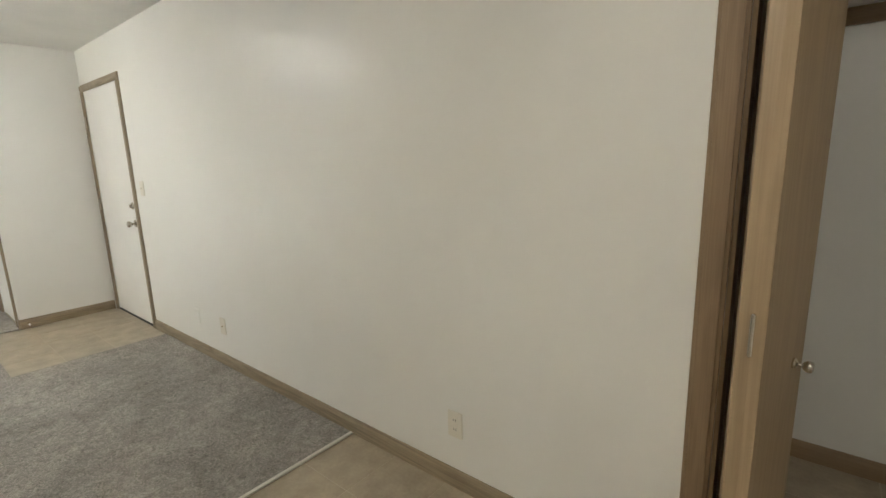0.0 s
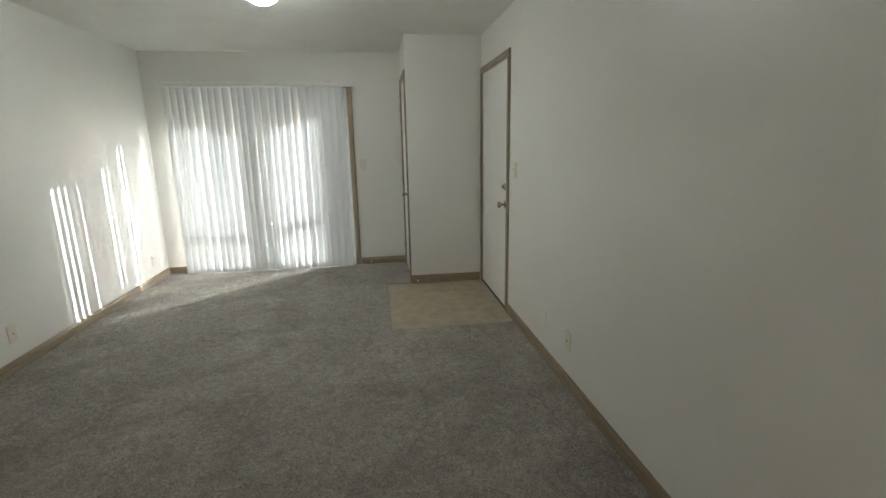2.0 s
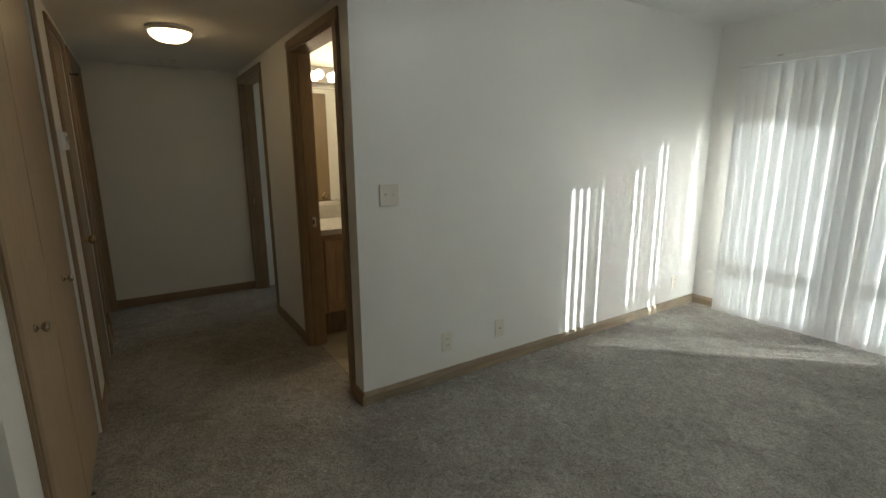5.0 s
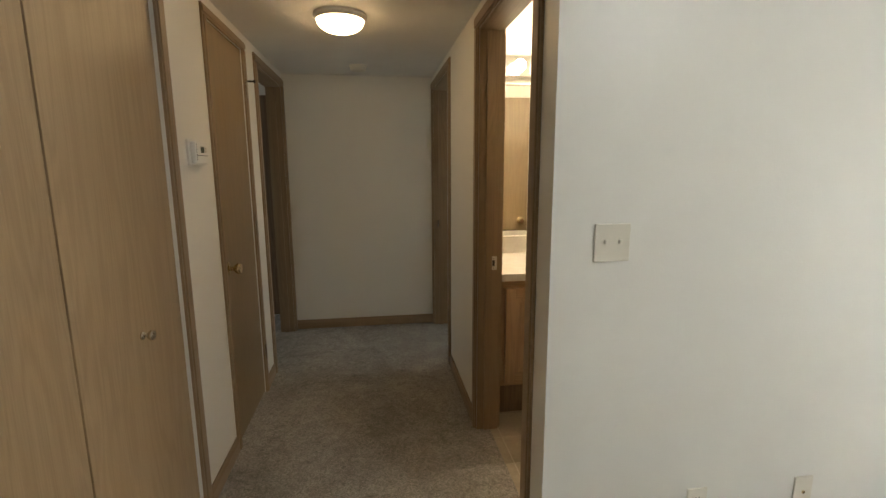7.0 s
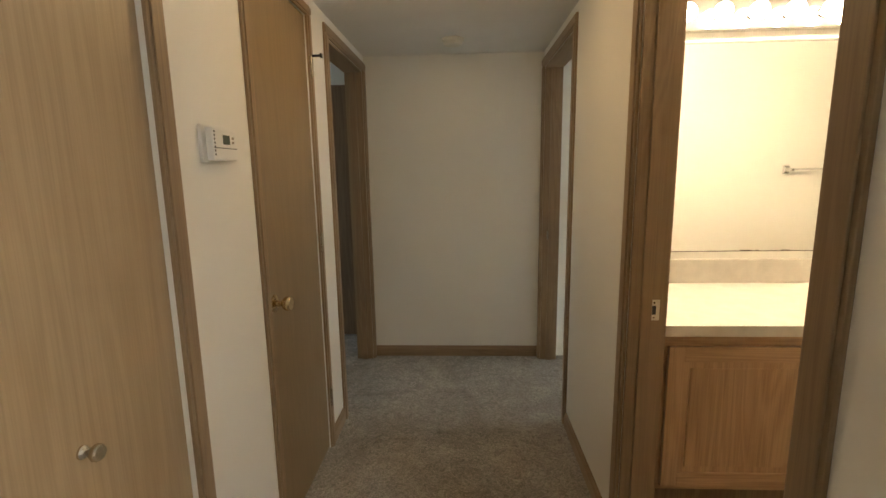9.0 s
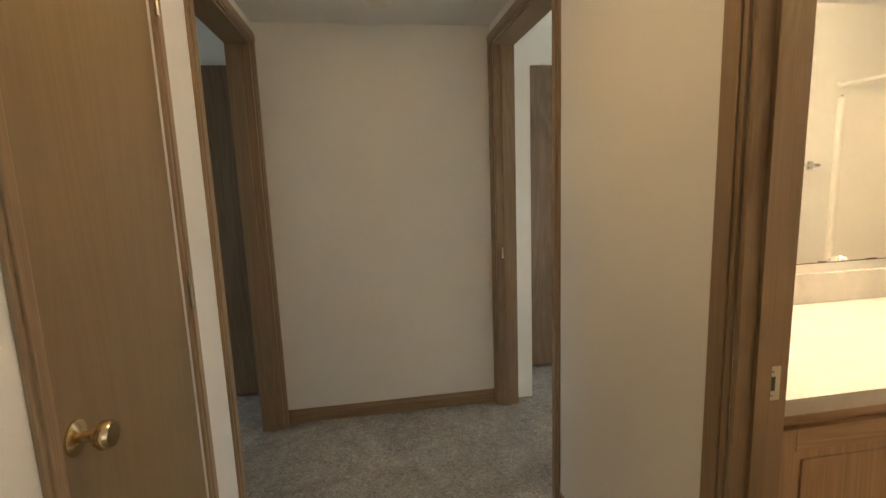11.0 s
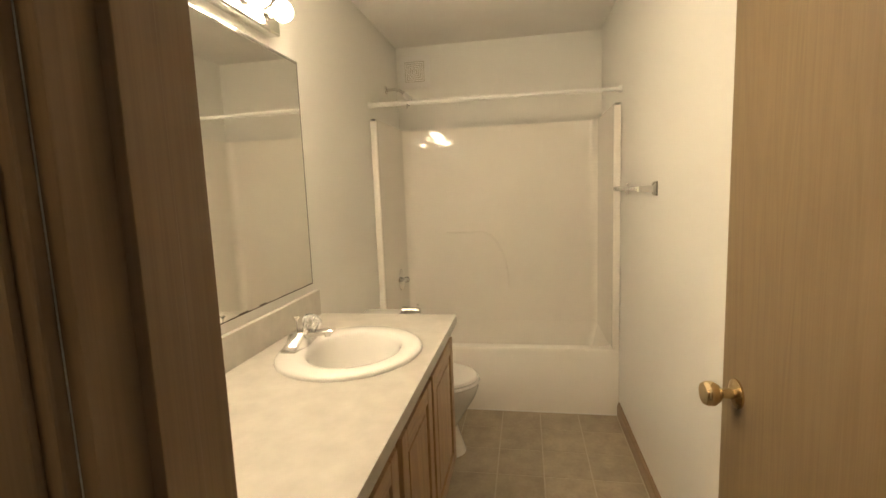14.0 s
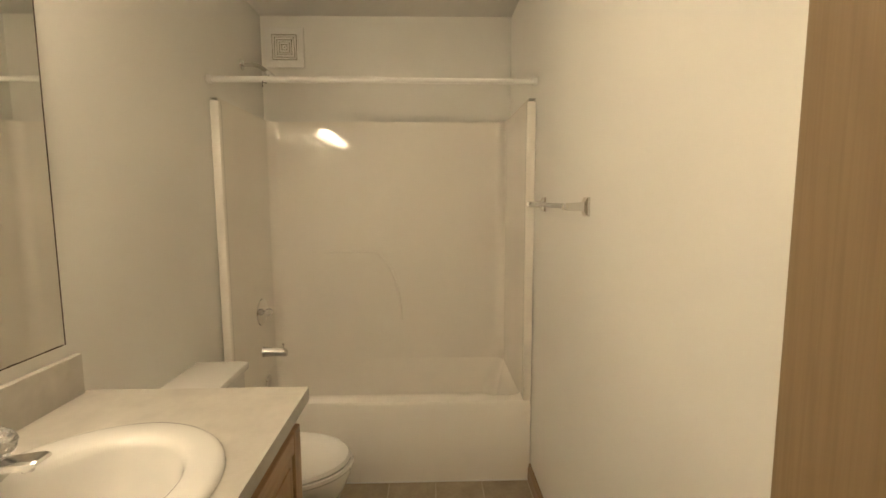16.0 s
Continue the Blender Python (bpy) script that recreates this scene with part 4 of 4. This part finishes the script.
part("spout_body", loft([[(-5.575 + r * math.cos(a), SWY + d, 0.520 + dz + r * math.sin(a)) for a in (2 * math.pi * k / 18 for k in range(18))]
                         for d, r, dz in ((0.0, 0.030, 0), (0.01, 0.027, 0), (0.09, 0.024, 0), (0.12, 0.023, -0.004), (0.13, 0.014, -0.008))]), M_CHROME, tspout, smooth=True)
part("diverter", lathe([(0.003, 0), (0.003, 0.018), (0.007, 0.020), (0.007, 0.026), (0.002, 0.028)], Matrix.Translation((-5.575, SWY + 0.11, 0.54)), 12), M_CHROME, tspout, smooth=True)
over = thing("overflow_plate", "round chrome overflow plate in the tub", "overflow plate")
part("plate", lathe([(0.004, 0), (0.036, 0), (0.034, 0.006), (0.004, 0.009)], Matrix.Translation((-5.58, Y0 + 0.052, 0.350)) @ INTO_N, 24), M_CHROME, over, smooth=True)
arm = thing("wall_shower", "chrome shower pipe with a small white head", "shower")
part("flange", lathe([(0.004, 0), (0.028, 0), (0.024, 0.008), (0.004, 0.010)], Matrix.Translation((-5.55, BS + 0.001, 2.045)) @ INTO_N, 22), M_CHROME, arm, smooth=True)
part("pipe", tube([(-5.55, BS + 0.004, 2.045), (-5.55, BS + 0.06, 2.046), (-5.55, BS + 0.095, 2.036), (-5.55, BS + 0.13, 2.010)], 0.0105), M_CHROME, arm, smooth=True)
part("shower_head", lathe([(0.010, 0), (0.016, 0.008), (0.020, 0.035), (0.026, 0.05), (0.004, 0.052)], Matrix.Translation((-5.55, BS + 0.125, 2.012)) @ pose(0, 0, 0, -140), 18), M_WHITE, arm, "small white plastic head", smooth=True)
rod = thing("shower_rod", "white telescopic shower curtain rod", "curtain rod")
part("tube_thick", tube([(TX, BS + 0.004, 1.881), (TX, -2.68, 1.878)], 0.0135, 16), M_WHITE, rod, smooth=True)
part("tube_thin", tube([(TX, -2.685, 1.878), (TX, BN - 0.004, 1.873)], 0.0115, 16), M_WHITE, rod, smooth=True)
for y0, y1, z in ((BS + 0.001, BS + 0.02, 1.881), (BN - 0.02, BN - 0.001, 1.873)):
    part("end_cap", tube([(TX, y0, z), (TX, y1, z)], 0.019, 18), M_WHITE, rod, smooth=True)

hook = thing("curtain_hook", "small dark wire hook hanging on the shower rod", "hook")
part("wire", tube([(TX + 0.016 * math.cos(a), -3.186 - 0.004 * k, 1.8795 + 0.016 * math.sin(a)) for k, a in enumerate([radians(90 + 40 * j) for j in range(7)])] + [(TX + 0.004, -3.214, 1.848)], 0.0016, 6), M_SLOT, hook, smooth=True)

fan = thing("vent_fan", "square white ventilation grille on the wall", "vent")
FYc, FZc = -3.313, 2.222
part("plate", boxes((BW + 0.001, BW + 0.0115, FYc - 0.110, FYc + 0.110, FZc - 0.112, FZc + 0.112), bevel=0.003), M_WHITE, fan)
part("dark_opening", boxes((BW + 0.0115, BW + 0.0128, FYc - 0.078, FYc + 0.078, FZc - 0.078, FZc + 0.078)), M_NICKEL, fan)
for k in range(6):
    a, t = 0.080 - k * 0.0135, 0.0088
    part("grille_ring", boxes((BW + 0.012, BW + 0.018, FYc - a, FYc + a, FZc + a - t, FZc + a), (BW + 0.012, BW + 0.018, FYc - a, FYc + a, FZc - a, FZc - a + t),
                              (BW + 0.012, BW + 0.018, FYc - a, FYc - a + t, FZc - a + t, FZc + a - t), (BW + 0.012, BW + 0.018, FYc + a - t, FYc + a, FZc - a + t, FZc + a - t)), M_WHITE, fan)

towel = thing("towel_bar", "clear towel bar on two chrome brackets", "towel bar")
for x in (-4.452, -4.985):
    part("bracket", loft([[(x + s * w, BN - d, 1.336 + u * h) for s, u in ((-1, -1), (1, -1), (1, 1), (-1, 1))] for d, w, h in ((0.001, 0.022, 0.030), (0.008, 0.021, 0.028), (0.016, 0.013, 0.014), (0.070, 0.011, 0.011), (0.078, 0.008, 0.008))]), M_CHROME, towel)
part("bar", tube([(-4.46, BN - 0.060, 1.338), (-4.977, BN - 0.060, 1.338)], 0.008, 14), M_ACRYL, towel, "clear acrylic bar", smooth=True)

# ---- toilet ----
toilet = thing("toilet", "white two-piece toilet with closed lid", "toilet")
QX = -4.70
part("tank", boxes((QX - 0.205, QX + 0.205, BS + 0.012, -3.245, 0.36, 0.672), bevel=0.022), M_PORC, toilet, smooth=True)
part("tank_lid", boxes((QX - 0.215, QX + 0.215, BS + 0.006, -3.232, 0.672, 0.704), bevel=0.010), M_PORC, toilet, smooth=True)
part("flush_lever", tube([(QX + 0.15, -3.243, 0.62), (QX + 0.15, -3.225, 0.62), (QX + 0.08, -3.222, 0.612)], 0.006, 10), M_CHROME, toilet, smooth=True)
part("bowl", loft([oval(QX, -3.08, 0.0, 0.105, 0.215, 32, 2.6), oval(QX, -3.08, 0.03, 0.10, 0.205, 32, 2.6), oval(QX, -3.09, 0.14, 0.085, 0.18, 32, 2.4), oval(QX, -3.07, 0.22, 0.12, 0.21, 32),
                   oval(QX, -3.05, 0.30, 0.165, 0.24, 32), oval(QX, -3.04, 0.355, 0.182, 0.25, 32), oval(QX, -3.04, 0.375, 0.180, 0.248, 32)]), M_PORC, toilet, smooth=True)
part("seat", loft([oval(QX, -3.035, 0.377, 0.184, 0.250, 36), oval(QX, -3.035, 0.384, 0.188, 0.254, 36), oval(QX, -3.035, 0.394, 0.185, 0.250, 36)]), M_PORC, toilet, smooth=True)
part("seat_lid", loft([oval(QX, -3.04, 0.396, 0.180, 0.247, 36), oval(QX, -3.04, 0.404, 0.182, 0.249, 36), oval(QX, -3.04, 0.414, 0.176, 0.240, 36), oval(QX, -3.04, 0.418, 0.12, 0.18, 36)]), M_PORC, toilet, smooth=True)


# ---- vinyl tile floors ----
def tiles(name, label, x0, x1, y0, y1, pitch, ox, oy, gap):
    bed = structure(name, boxes((x0, x1, y0, y1, -0.012, -0.0012)), M_GROUT, label, "vinyl floor")
    meshes = {}
    x = ox + math.floor((x0 - ox) / pitch) * pitch
    while x < x1 - 1e-6:
        y = oy + math.floor((y0 - oy) / pitch) * pitch
        while y < y1 - 1e-6:
            a0, a1, b0, b1 = max(x, x0) + gap / 2, min(x + pitch, x1) - gap / 2, max(y, y0) + gap / 2, min(y + pitch, y1) - gap / 2
            if a1 - a0 > 0.01 and b1 - b0 > 0.01:
                key = (round(a1 - a0, 4), round(b1 - b0, 4))
                if key not in meshes:
                    w, h = key[0] / 2, key[1] / 2
                    bm = bmesh.new()
                    lo = [bm.verts.new(p) for p in ((-w, -h, -0.004), (w, -h, -0.004), (w, h, -0.004), (-w, h, -0.004))]
                    e = 0.0015
                    hi = [bm.verts.new(p) for p in ((-w + e, -h + e, 0), (w - e, -h + e, 0), (w - e, h - e, 0), (-w + e, h - e, 0))]
                    for k in range(4):
                        bm.faces.new((lo[k], lo[(k + 1) % 4], hi[(k + 1) % 4], hi[k]))
                    bm.faces.new(hi)
                    meshes[key] = mesh_of("vinyl_tile", bm, M_VINYL)
                t = new("vinyl_tile", meshes[key])
                t.parent = bed
                t.location = ((a0 + a1) / 2, (b0 + b1) / 2, 0.0)
            y += pitch
        x += pitch
    return bed


tiles("floor_bath", "beige vinyl tile floor of the bathroom", TX, -2.69, BS, BN, 0.222, -4.957, -2.47, 0.004)
tiles("floor_entry", "beige vinyl tile pad inside the entry door", *PAD, 0.305, -5.018, 0.655, 0.0012)
tiles("floor_kitchen", "beige vinyl tile floor of the kitchen", -1.42, 1.75, -0.83, YN, 0.305, -1.42, 1.635 - 0.305 * 9, 0.0012)
tiles("floor_pantry", "pale vinyl tile floor of the pantry", 0.02, 1.10, YN, 2.72, 0.305, 0.02, 2.72 - 0.305 * 4, 0.003)
